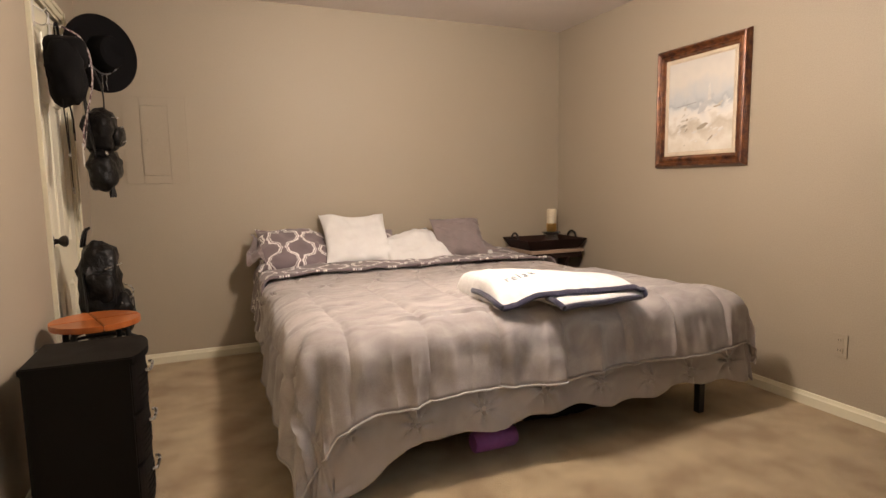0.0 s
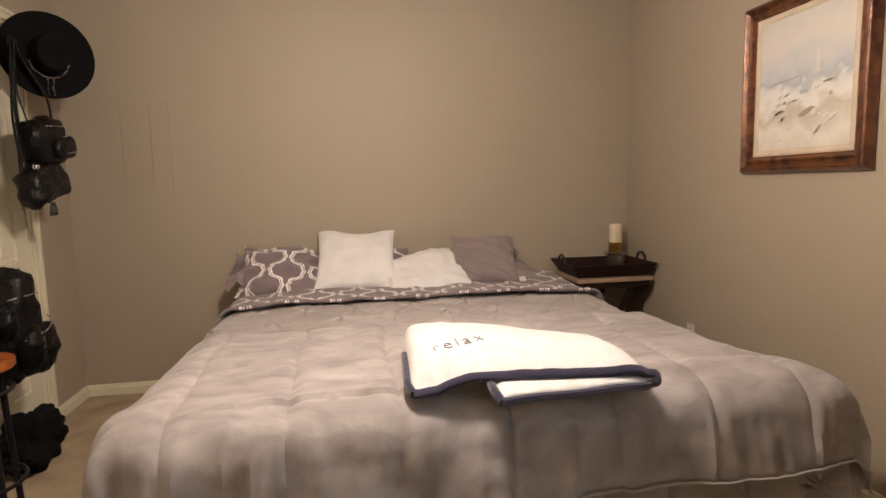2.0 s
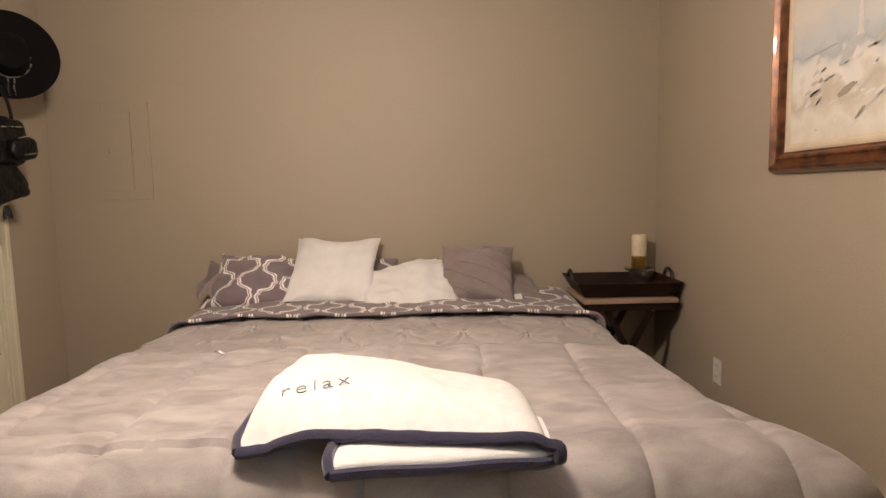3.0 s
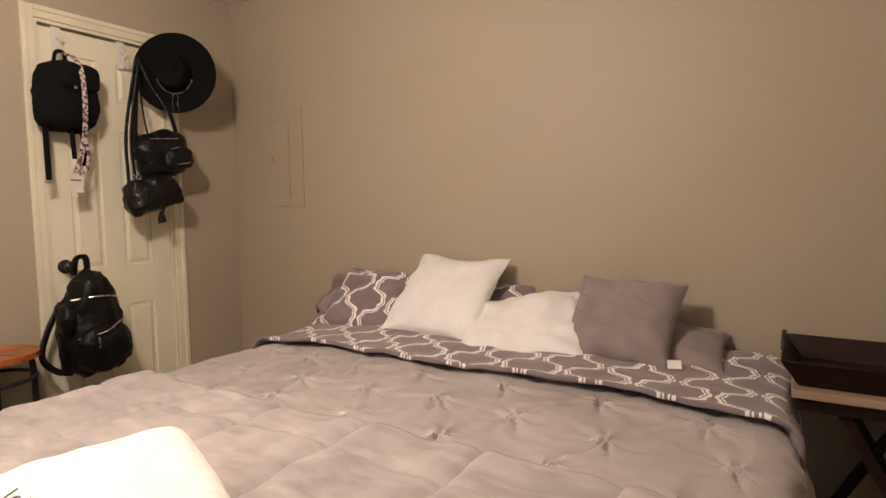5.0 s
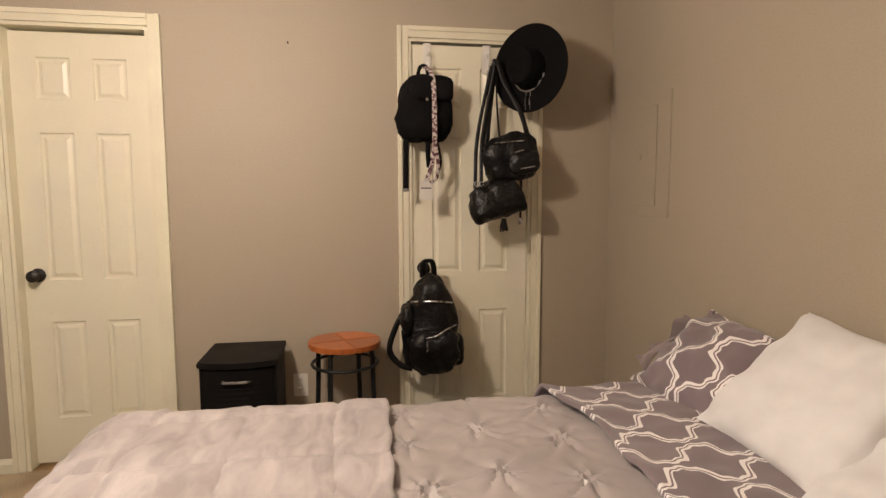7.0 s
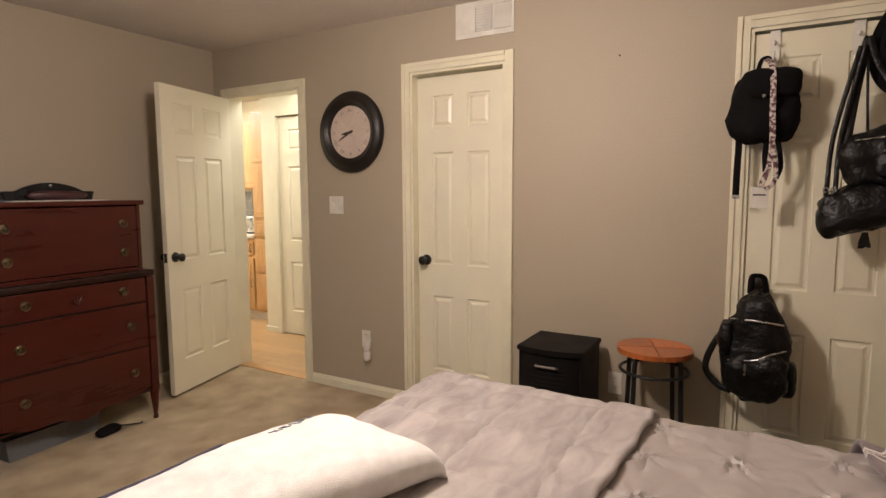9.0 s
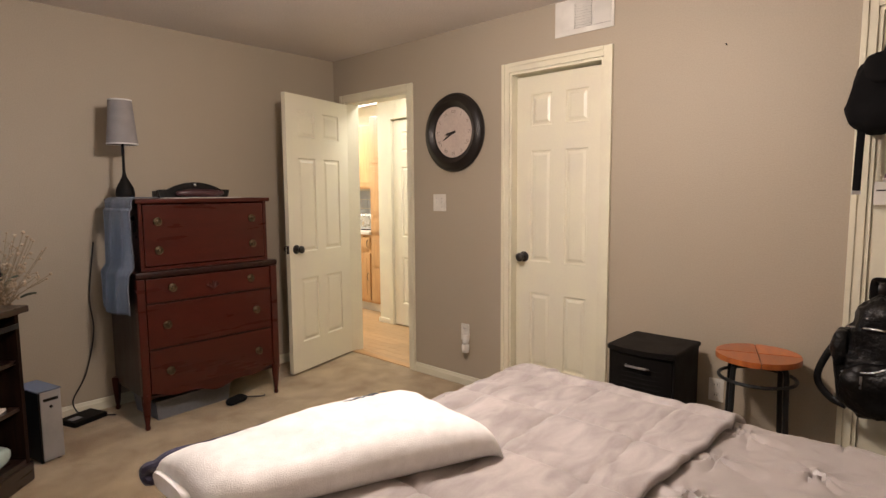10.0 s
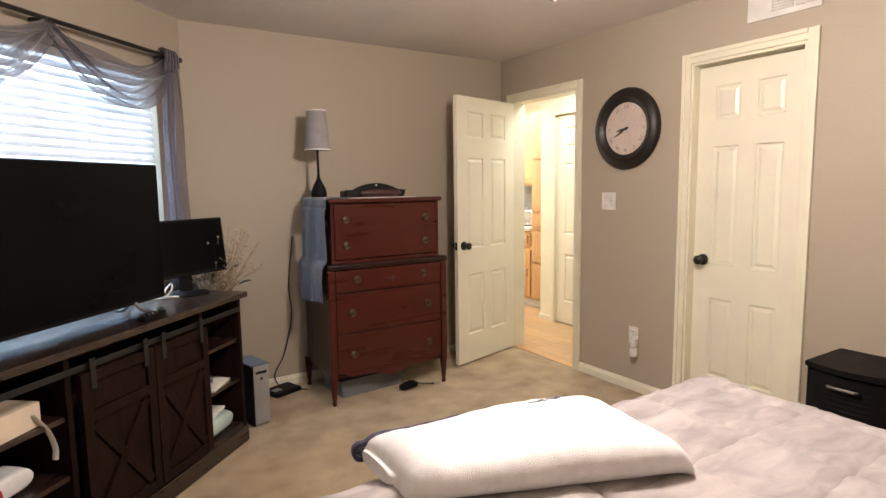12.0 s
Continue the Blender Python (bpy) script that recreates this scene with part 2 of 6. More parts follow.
def add_box(bm, x0, x1, y0, y1, z0, z1, bevel=0.0, m=None, segments=2):
    vs = [bm.verts.new((x, y, z)) for z in (z0, z1) for x, y in ((x0, y0), (x1, y0), (x1, y1), (x0, y1))]
    faces = [bm.faces.new([vs[i] for i in q]) for q in ((3, 2, 1, 0), (4, 5, 6, 7), (0, 1, 5, 4), (1, 2, 6, 5), (2, 3, 7, 6), (3, 0, 4, 7))]
    if bevel:
        edges = list({e for f in faces for e in f.edges})
        out = bmesh.ops.bevel(bm, geom=edges, offset=bevel, segments=segments, affect="EDGES", profile=0.6)
        vs = list({v for f in out["faces"] for v in f.verts} | {v for v in vs if v.is_valid})
    if m is not None:
        for v in vs:
            v.co = m @ v.co
    return vs


def box(x0, x1, y0, y1, z0, z1, bevel=0.0, m=None):
    bm = bmesh.new()
    add_box(bm, x0, x1, y0, y1, z0, z1, bevel, m)
    return bm


def lathe(profile, steps=32, close=False):
    """A turned body round z from pairs of radius and height."""
    bm = bmesh.new()
    rings = []
    for r, z in profile:
        if r < 1e-5:
            rings.append([bm.verts.new((0, 0, z))])
        else:
            rings.append([bm.verts.new((r * math.cos(2 * math.pi * i / steps), r * math.sin(2 * math.pi * i / steps), z)) for i in range(steps)])
    for a, b in zip(rings, rings[1:]):
        for i in range(steps):
            j = (i + 1) % steps
            q = [a[i % len(a)], a[j % len(a)], b[j % len(b)], b[i % len(b)]]
            q = list(dict.fromkeys(q))
            if len(q) > 2:
                bm.faces.new(q)
    return bm


def add_tube(bm, points, r, steps=8, flat=1.0, cap=True):
    """A tube along points; flat squeezes it across to make a strap."""
    pts = [Vector(p) for p in points]
    rings = []
    side = None
    for i, p in enumerate(pts):
        d = (pts[min(i + 1, len(pts) - 1)] - pts[max(i - 1, 0)]).normalized()
        if side is None:
            side = d.orthogonal().normalized()
            if abs(d.x) < 0.9:
                side = d.cross(Vector((1, 0, 0))).normalized()
        side = (side - d * side.dot(d)).normalized()
        up = d.cross(side)
        rr = r(i / (len(pts) - 1)) if callable(r) else r
        rings.append([bm.verts.new(p + side * (rr * math.cos(2 * math.pi * k / steps)) + up * (rr * flat * math.sin(2 * math.pi * k / steps))) for k in range(steps)])
    for a, b in zip(rings, rings[1:]):
        for k in range(steps):
            bm.faces.new((a[k], a[(k + 1) % steps], b[(k + 1) % steps], b[k]))
    if cap:
        bm.faces.new(rings[0][::-1])
        bm.faces.new(rings[-1])


def tube(points, r, steps=8, flat=1.0):
    bm = bmesh.new()
    add_tube(bm, points, r, steps, flat)
    return bm


def curve_points(ctrl, count=24):
    """Catmull-Rom through the control points."""
    c = [Vector(p) for p in ctrl]
    c = [c[0] * 2 - c[1]] + c + [c[-1] * 2 - c[-2]]
    out = []
    spans = len(c) - 3
    for i in range(count + 1):
        t = i / count * spans
        k = min(int(t), spans - 1)
        t -= k
        p0, p1, p2, p3 = c[k:k + 4]
        out.append(0.5 * (2 * p1 + (p2 - p0) * t + (2 * p0 - 5 * p1 + 4 * p2 - p3) * t * t + (3 * p1 - p0 - 3 * p2 + p3) * t ** 3))
    return out


def grid_mesh(nu, nv, point, uv=None, closed_u=False):
    """A sheet of quads from point(u, v) with u and v from 0 to 1."""
    bm = bmesh.new()
    layer = bm.loops.layers.uv.new("UVMap") if uv else None
    rows = [[bm.verts.new(point(i / nu, j / nv)) for i in range(nu + (0 if closed_u else 1))] for j in range(nv + 1)]
    for j in range(nv):
        for i in range(nu):
            i2 = (i + 1) % len(rows[0])
            f = bm.faces.new((rows[j][i], rows[j][i2], rows[j + 1][i2], rows[j + 1][i]))
            if layer:
                for loop, (a, c) in zip(f.loops, ((i, j), (i + 1, j), (i + 1, j + 1), (i, j + 1))):
                    loop[layer].uv = uv(a / nu, c / nv)
    return bm


def extrude_outline(points, x0, x1):
    """A prism along x from an outline of pairs (y, z)."""
    bm = bmesh.new()
    a = [bm.verts.new((x0, y, z)) for y, z in points]
    b = [bm.verts.new((x1, y, z)) for y, z in points]
    bm.faces.new(a[::-1])
    bm.faces.new(b)
    for i in range(len(points)):
        j = (i + 1) % len(points)
        bm.faces.new((a[i], a[j], b[j], b[i]))
    bmesh.ops.recalc_face_normals(bm, faces=bm.faces)
    return bm


def structure(ob, label="", category=""):
    return tagged(ob, label, category, kind="structure")


# ---- the room ----
WEST, NORTH, SOUTH, EAST, TOP = 0.95, 5.49, 0.81, 4.435, 2.412
T = 0.115
DIAG = DIAGONAL


def wall(name, length, at, openings=(), height=TOP, thick=T, mat=None, label="greige painted drywall with light orange-peel texture"):
    """A wall along local x from 0, its room face at local y = 0, its body behind it; openings are (x0, x1, z0, z1)."""
    bm = bmesh.new()
    x = 0.0
    for a, b, z0, z1 in sorted(openings):
        add_box(bm, x, a, -thick, 0, 0, height)
        if z0 > 0:
            add_box(bm, a, b, -thick, 0, 0, z0)
        add_box(bm, a, b, -thick, 0, z1, height)
        x = b
    add_box(bm, x, length, -thick, 0, 0, height)
    ob = mesh_object(name, bm, mat or M_wall)
    ob.matrix_world = at
    return structure(ob, label, "wall")


# west wall runs along +y with its face towards +x: local x = -y direction
ENTRY, BATH, CLOSET = (0.965, 1.69), (2.607, 3.227), (4.424, 5.052)
HEAD = 2.062


def west_local(y):
    return NORTH - y


wall("wall_west", NORTH - SOUTH, pose(WEST, NORTH, 0, 0, 0, -90),
     [(west_local(b), west_local(a), 0, HEAD) for a, b in (ENTRY, BATH, CLOSET)])
wall("wall_north", EAST - WEST + 2 * T, pose(EAST + T, NORTH, 0, 0, 0, 180))
wall("wall_south", 3.45 - WEST + T, pose(WEST - T, SOUTH, 0))
wall("wall_east", NORTH - 2.74, pose(EAST, 2.74, 0, 0, 0, 90))
wall("wall_alcove", 1.0, pose(EAST + 1.0, 2.74, 0, 0, 0, 180))
WIN = (0.235, 1.79, 0.92, 2.055)
wall("wall_window", 2.75, WINDOW_AT, [WIN])

structure(mesh_object("floor", box(WEST, 5.5, SOUTH - 0.12, NORTH, -0.1, 0), M_carpet), "tan worn carpet with faint stains", "floor")
structure(mesh_object("ceiling", box(-1.2, 5.6, -2.6, NORTH + 0.12, TOP, TOP + 0.1), M_ceil), "off-white textured ceiling", "ceiling")


def baseboard(name, x0, x1, at):
    bm = extrude_outline([(0, 0), (0.014, 0), (0.014, 0.045), (0.010, 0.052), (0.006, 0.066), (0, 0.068)], x0, x1)
    ob = mesh_object(name, bm, M_trim)
    ob.matrix_world = at
    return structure(ob, "painted off-white baseboard along the wall", "baseboard")


W_AT = pose(WEST, NORTH, 0, 0, 0, -90)
baseboard("baseboard_1", 0.0, west_local(5.112), W_AT)
baseboard("baseboard_2", west_local(4.364), west_local(3.288), W_AT)
baseboard("baseboard_3", west_local(2.557), west_local(1.75), W_AT)
baseboard("baseboard_4", 0.0, EAST - WEST, pose(EAST, NORTH, 0, 0, 0, 180))
baseboard("baseboard_5", 0.0, 3.42 - WEST, pose(WEST, SOUTH, 0))
baseboard("baseboard_6", 0.0, NORTH - 2.74, pose(EAST, 2.74, 0, 0, 0, 90))
baseboard("baseboard_7", 0.02, 2.7, WINDOW_AT)


def casing(name, y0, y1, stop=True):
    """Door trim on the west wall: jamb lining and moulded casing round the opening from y0 to y1."""
    th = thing(name, "painted off-white door casing with moulded edge", "door frame", kind="structure")
    w = 0.058

    def bar(a0, a1, z0, z1, along):
        bm = bmesh.new()
        add_box(bm, WEST + 0.0, WEST + 0.012, a0, a1, z0, z1, 0.002)
        if along == "z":
            edge = a0 if a0 < (y0 + y1) / 2 else a1 - 0.022
            add_box(bm, WEST + 0.011, WEST + 0.020, edge, edge + 0.022, z0, z1, 0.003)
        else:
            add_box(bm, WEST + 0.011, WEST + 0.020, a0, a1, z1 - 0.022, z1, 0.003)
        return bm

    part("casing", bar(y0 - w, y0 - 0.004, 0, HEAD + w, "z"), M_trim, th)
    part("casing", bar(y1 + 0.004, y1 + w, 0, HEAD + w, "z"), M_trim, th)
    part("casing", bar(y0 - 0.004, y1 + 0.004, HEAD + 0.004, HEAD + w, "y"), M_trim, th)
    j = 0.012
    bm = bmesh.new()
    add_box(bm, WEST - T - 0.004, WEST + 0.003, y0 - 0.003, y0 + j, 0, HEAD)
    add_box(bm, WEST - T - 0.004, WEST + 0.003, y1 - j, y1 + 0.003, 0, HEAD)
    add_box(bm, WEST - T - 0.004, WEST + 0.003, y0 + j, y1 - j, HEAD - j, HEAD + 0.003)
    part("jamb", bm, M_trim, th)
    return th


casing("door_frame_1", *ENTRY)
casing("door_frame_2", *BATH)
casing("door_frame_3", *CLOSET)


def knob(parent, y, z, side=1, x=0.0):
    bm = lathe([(0.0, 0), (0.033, 0), (0.033, 0.006), (0.014, 0.012), (0.011, 0.028), (0.02, 0.036), (0.027, 0.047), (0.027, 0.058), (0.018, 0.066), (0, 0.068)], 24)
    return part("door_knob", bm, M_bronze, parent, "dark bronze round door knob", smooth=True, at=pose(x, y, z, 0, 90 * side, 0))


def panel_door(name, w, label, at, knob_y, knob_both=False, h=2.025, t=0.035):
    """Six-panel slab: local y across from 0 to w, local x its thickness (front face at x = 0), z up."""
    th = thing(name, label, "door", at, kind="structure")
    stile = 0.105 * w / 0.61 if w < 0.7 else 0.115
    mid = 0.095
    pw = (w - 2 * stile - mid) / 2
    cols = ((stile, stile + pw), (stile + pw + mid, w - stile))
    rows = ((0.22, 0.69), (0.89, 1.575), (1.725, 1.915))
    bm = bmesh.new()
    add_box(bm, -t, 0, 0, stile, 0, h, 0.0)
    add_box(bm, -t, 0, w - stile, w, 0, h, 0.0)
    add_box(bm, -t, 0, stile + pw, stile + pw + mid, 0, h, 0.0)
    zs = [0] + [z for r in rows for z in r] + [h]
    for a, b in cols:
        for z0, z1 in zip(zs[0::2], zs[1::2]):
            add_box(bm, -t, 0, a, b, z0, z1)
    part("slab", bm, M_door, th)
    for a, b in cols:
        for z0, z1 in rows:
            bm = bmesh.new()
            for sx, d in ((0, 1), (-t, -1)):
                loops = []
                for inset, depth in ((0.0, 0.0), (0.006, 0.009), (0.016, 0.009), (0.032, 0.002)):
                    x = sx - d * depth
                    loops.append([bm.verts.new(p) for p in ((x, a + inset, z0 + inset), (x, b - inset, z0 + inset), (x, b - inset, z1 - inset), (x, a + inset, z1 - inset))])
                for p, q in zip(loops, loops[1:]):
                    for i in range(4):
                        bm.faces.new((p[i], p[(i + 1) % 4], q[(i + 1) % 4], q[i]))
                bm.faces.new(loops[-1])
            bmesh.ops.recalc_face_normals(bm, faces=bm.faces)
            part("panel", bm, M_door, th)
    if knob_y is not None:
        knob(th, knob_y, 0.915)
        if knob_both:
            knob(th, knob_y, 0.915, -1, -t)
        e = 0 if knob_y < w / 2 else w
        part("latch_plate", box(-t + 0.006, -0.006, e - 0.002, e + 0.002, 0.885, 0.945), M_bronze, th, "dark bronze latch plate")
    return th


def hinges(th, y, x=0.004):
    for z in (0.25, 1.05, 1.8):
        part("hinge", tube([(x, y, z), (x, y, z + 0.09)], 0.007, 10), M_trim, th)


d = panel_door("door_1", 0.705, "open off-white six-panel bedroom door with bronze knob", pose(0.98, 0.970, 0.016, 0, 0, -75), 0.64, True)
d = panel_door("door_2", 0.594, "closed off-white six-panel bathroom door with bronze knob", pose(0.895, BATH[0] + 0.013, 0.012), 0.06)
d = panel_door("door_3", 0.600, "closed off-white six-panel closet door hung with bags", pose(0.940, CLOSET[0] + 0.0135, 0.012), 0.055)
hinges(d, 0.604, 0.006)


# ---- bed ----
BX0, BX1, BY0, BY1, BTOP = 1.945, 3.875, 3.40, 5.45, 0.575


def smooth_step(x):
    x = min(max(x, 0), 1)
    return x * x * (3 - 2 * x)


def fold_noise(x, y, s, seed=0.0):
    return noise.noise(Vector((x * s + seed, y * s - seed, seed * 1.7)))


def drape(a, b, lift, radius, ripple, relief, hang_shape=0.0):
    """Where the cloth point (a, b) comes to lie: flat on the mattress, bent over its edges and hanging down. relief(a, b) is the height of its own quilting."""
    x0, x1, y0 = BX0 + radius * 0.4, BX1 - radius * 0.4 + 0.04 * min(max((4.3 - b) / 0.9, 0), 1) + 0.18 * min(max((3.75 - b) / 0.45, 0), 1), BY0 + radius * 0.4
    cx, cy = min(max(a, x0), x1), max(b, y0)
    dx, dy = a - cx, b - cy
    d = math.hypot(dx, dy)
    crown = 0.02 * (1 - ((a - 2.91) / 1.05) ** 2) if d == 0 else 0.0
    top = BTOP + lift + max(crown, 0)
    q = relief(a, b)
    if d < 1e-6:
        return Vector((a, b, top + q + 0.006 * fold_noise(a, b, 3.1, lift)))
    nx, ny = dx / d, dy / d
    arc = radius * math.pi / 2
    if d < arc:
        t = d / radius
        out, fall, tilt = radius * math.sin(t), radius * (1 - math.cos(t)), t
    else:
        e = d - arc
        out, fall, tilt = radius + 0.16 * e, radius + 0.985 * e, math.pi / 2
    along = (cx - cy * 1.0) + math.atan2(ny, nx) * 0.35
    hang = max(d - arc * 0.5, 0)
    wave = math.sin(along * 21 + 2.2 * fold_noise(along, 0, 2.3, 3 + lift)) * (0.6 + 0.7 * fold_noise(along, 0.3, 3.7, 5)) + 0.7 * fold_noise(along, d, 9, 2)
    out += ripple * wave * min(hang / 0.14, 1.25) * (0.5 + hang_shape)
    out += q * math.sin(tilt)
    z = top - fall + q * math.cos(tilt)
    return Vector((cx + nx * out, cy + ny * out, max(z, 0.035 + 0.01 * lift)))


def cloth(name, a0, a1, b0, b1, step, lift, radius, ripple, relief, mat, parent, thickness, label="", edge=None):
    """A drawn sheet of cloth with an underside and a closed hem."""
    nu, nv = round((a1 - a0) / step), round((b1 - b0) / step)

    def shift(u, v):
        a, b = a0 + (a1 - a0) * u, b0 + (b1 - b0) * v
        if edge:
            a, b = edge(a, b, u, v)
        return a, b

    bm = grid_mesh(nu, nv, lambda u, v: drape(*shift(u, v), lift, radius, ripple, relief), uv=shift)
    ob = part(name, bm, mat, parent, label, smooth=True)
    solid = ob.modifiers.new("thickness", "SOLIDIFY")
    solid.thickness, solid.offset = thickness, -1
    return ob


bed = thing("bed", "king bed with grey velvet comforter over silver pintuck duvet", "bed", pose(0, 0, 0))
bm = box(BX0, BX1, BY0, BY1, 0.30, BTOP - 0.01, 0.05)
part("mattress", bm, M_mattress, bed)
bm = bmesh.new()
for a in (BX0 + 0.02, 2.91, BX1 - 0.02):
    add_box(bm, a - 0.018, a + 0.018, BY0 + 0.02, BY1 - 0.02, 0.265, 0.298)
for b in (BY0 + 0.03, 4.0, 4.7, BY1 - 0.03):
    add_box(bm, BX0 + 0.038, 2.892, b - 0.015, b + 0.015, 0.268, 0.296)
    add_box(bm, 2.928, BX1 - 0.038, b - 0.015, b + 0.015, 0.268, 0.296)
part("bed_frame", bm, M_blackmetal, bed, "black steel platform frame")
for a in (BX0 + 0.02, 2.91, BX1 - 0.02):
    for b in (BY0 + (0.25 if 2.5 < a < 3.3 else -0.01), 4.1, 4.75, BY1 - 0.03):
        part("leg", box(a - 0.018, a + 0.018, b - 0.018, b + 0.018, 0, 0.27, 0.003), M_blackmetal, bed, "black steel leg")

TUFTS = [(1.66 + 0.27 * i + (0.135 if j % 2 else 0.0) + 0.03 * math.sin(7.1 * i + 3 * j), 2.86 + 0.205 * j + 0.025 * math.sin(5 * i + j)) for j in range(12) for i in range(9)]


NEAR_TUFTS = {}
for _k, (_a, _b) in enumerate(TUFTS):
    for _i in (-1, 0, 1):
        for _j in (-1, 0, 1):
            NEAR_TUFTS.setdefault((int(_a / 0.2) + _i, int(_b / 0.2) + _j), []).append((_k, _a, _b))


def pintuck(a, b):
    """A taut sheet with pinched tucks from which long creases spread like stars."""
    h = 0.010 * fold_noise(a, b, 4.5, 1.0) + 0.0035 * (1 - abs(fold_noise(a, b, 13, 4.0)) * 3)
    for k, ta, tb in NEAR_TUFTS.get((int(a / 0.2), int(b / 0.2)), ()):
        dx, dy = a - ta, b - tb
        r2 = dx * dx + dy * dy
        if r2 < 0.036:
            r = math.sqrt(r2)
            th = math.atan2(dy, dx)
            star = abs(math.sin(th * 3.5 + k + 1.1 * math.sin(th + k))) ** 0.55 - 0.62
            fade = max(1 - r / 0.19, 0)
            h += -0.010 * math.exp(-(r / 0.018) ** 2) + 0.046 * star * fade * math.exp(-r / 0.085) * min(r / 0.012, 1)
            h += 0.005 * math.exp(-((r - 0.014) / 0.008) ** 2)
    return h


def low_hem(a, b, u, v):
    return a, b + (1 - v) * (0.016 * math.sin(a * 9) + 0.010 * math.sin(a * 23) - 0.15 * smooth_step((2.45 - a) / 0.5))


cloth("duvet", 1.60, 4.27, 2.975, 5.0, 0.0095, 0.022, 0.085, 0.022, pintuck, M_satin, bed, 0.012, "silver-grey satin duvet with pintuck stars", low_hem)

SEAM_A = [1.75 + 0.31 * i for i in range(8)]
SEAM_B = [3.02 + 0.265 * i for i in range(6)]


def velvet_relief(a, b):
    h = 0.010 * fold_noise(a, b, 4.0, 2.0) + 0.006 * fold_noise(a, b, 11, 6.0) + 0.002 * fold_noise(a, b, 31, 3.0)
    for s in SEAM_A:
        h -= 0.010 * math.exp(-((a - s - 0.008 * math.sin(b * 7 + s)) / 0.010) ** 2)
        h += 0.005 * math.exp(-((abs(a - s) - 0.05) / 0.04) ** 2)
    for s in SEAM_B[2:]:
        h -= 0.009 * math.exp(-((b - s - 0.008 * math.sin(a * 6 + s)) / 0.010) ** 2)
    # gathers that run down over the foot of the bed
    foot = min(max((3.46 - b) / 0.2, 0), 1)
    low = smooth_step((3.37 - b) / 0.2)
    h += low * 0.034 * (1 - abs(math.sin(a * 15 + 1.8 * fold_noise(a, b * 0.4, 4, 2)))) ** 1.6 * (0.35 + 0.9 * abs(fold_noise(a, 0.4, 2.6, 1)))
    h += foot * 0.015 * (1 - abs(math.sin(a * 37 + 2.5 * fold_noise(a, b * 0.5, 6, 7)))) ** 2 * (0.2 + 1.1 * abs(fold_noise(a, b * 0.6, 3.3, 7)))
    # creases that fan out over the corner of the bed
    corner = smooth_step((1.97 - a) / 0.12) * smooth_step((3.75 - b) / 0.3)
    h += corner * 0.026 * math.sin(math.atan2(b - 3.62, a - 2.14) * 13 + 2 * fold_noise(a, b, 3, 4))
    return h


def velvet_edge(a, b, u, v):
    return a, b + (1 - v) * (0.012 * math.sin(a * 8) - 0.02 * (4.2 - a) / 2.7 - 0.13 * smooth_step((2.16 - a) / 0.35)) + v * (0.012 * math.sin(a * 4) + 0.004 * math.sin(a * 31))


velvet = cloth("comforter", 1.51, 4.36, 3.105, 4.225, 0.012, 0.052, 0.13, 0.012, velvet_relief, M_velvet, bed, 0.020, "grey velvet quilted comforter, nap sheen mottled into its colour", velvet_edge)

# piping along the comforter's hem
pts = []
for i in range(0, 181):
    a = 1.51 + (4.36 - 1.51) * i / 180
    pts.append(drape(*velvet_edge(a, 3.105, 0, 0), 0.050, 0.13, 0.012, velvet_relief) + Vector((0, -0.004, -0.004)))
part("piping", tube(pts, 0.0048, 6), M_piping, velvet, "pale twisted piping on the hem", smooth=True)
for a in (1.51, 4.36):
    pts = [drape(*velvet_edge(a, 3.105 + 1.12 * i / 70, 0, i / 70), 0.050, 0.13, 0.012, velvet_relief) for i in range(71)]
    part("piping", tube(pts, 0.0048, 6), M_piping, velvet, smooth=True)


def sheet_relief(a, b):
    front = math.exp(-((b - 4.80 - 0.02 * math.sin(a * 6)) / 0.03) ** 2)
    return 0.014 * front + 0.014 * fold_noise(a, b, 5, 3.3) + 0.008 * fold_noise(a, b, 14, 8.0) + 0.012 * (b - 4.78)


def sheet_edge(a, b, u, v):
    side = max(0, 2.02 - a) / 0.4
    return a, b + (1 - v) * (0.018 * math.sin(a * 6) + 0.010 * math.sin(a * 17) - 0.05 * side) - v * 0.0


cloth("folded_sheet", 1.63, 4.12, 4.80, 5.44, 0.0125, 0.050, 0.06, 0.02, sheet_relief, M_trellis, bed, 0.014, "grey sheet fold with white trellis pattern", sheet_edge)


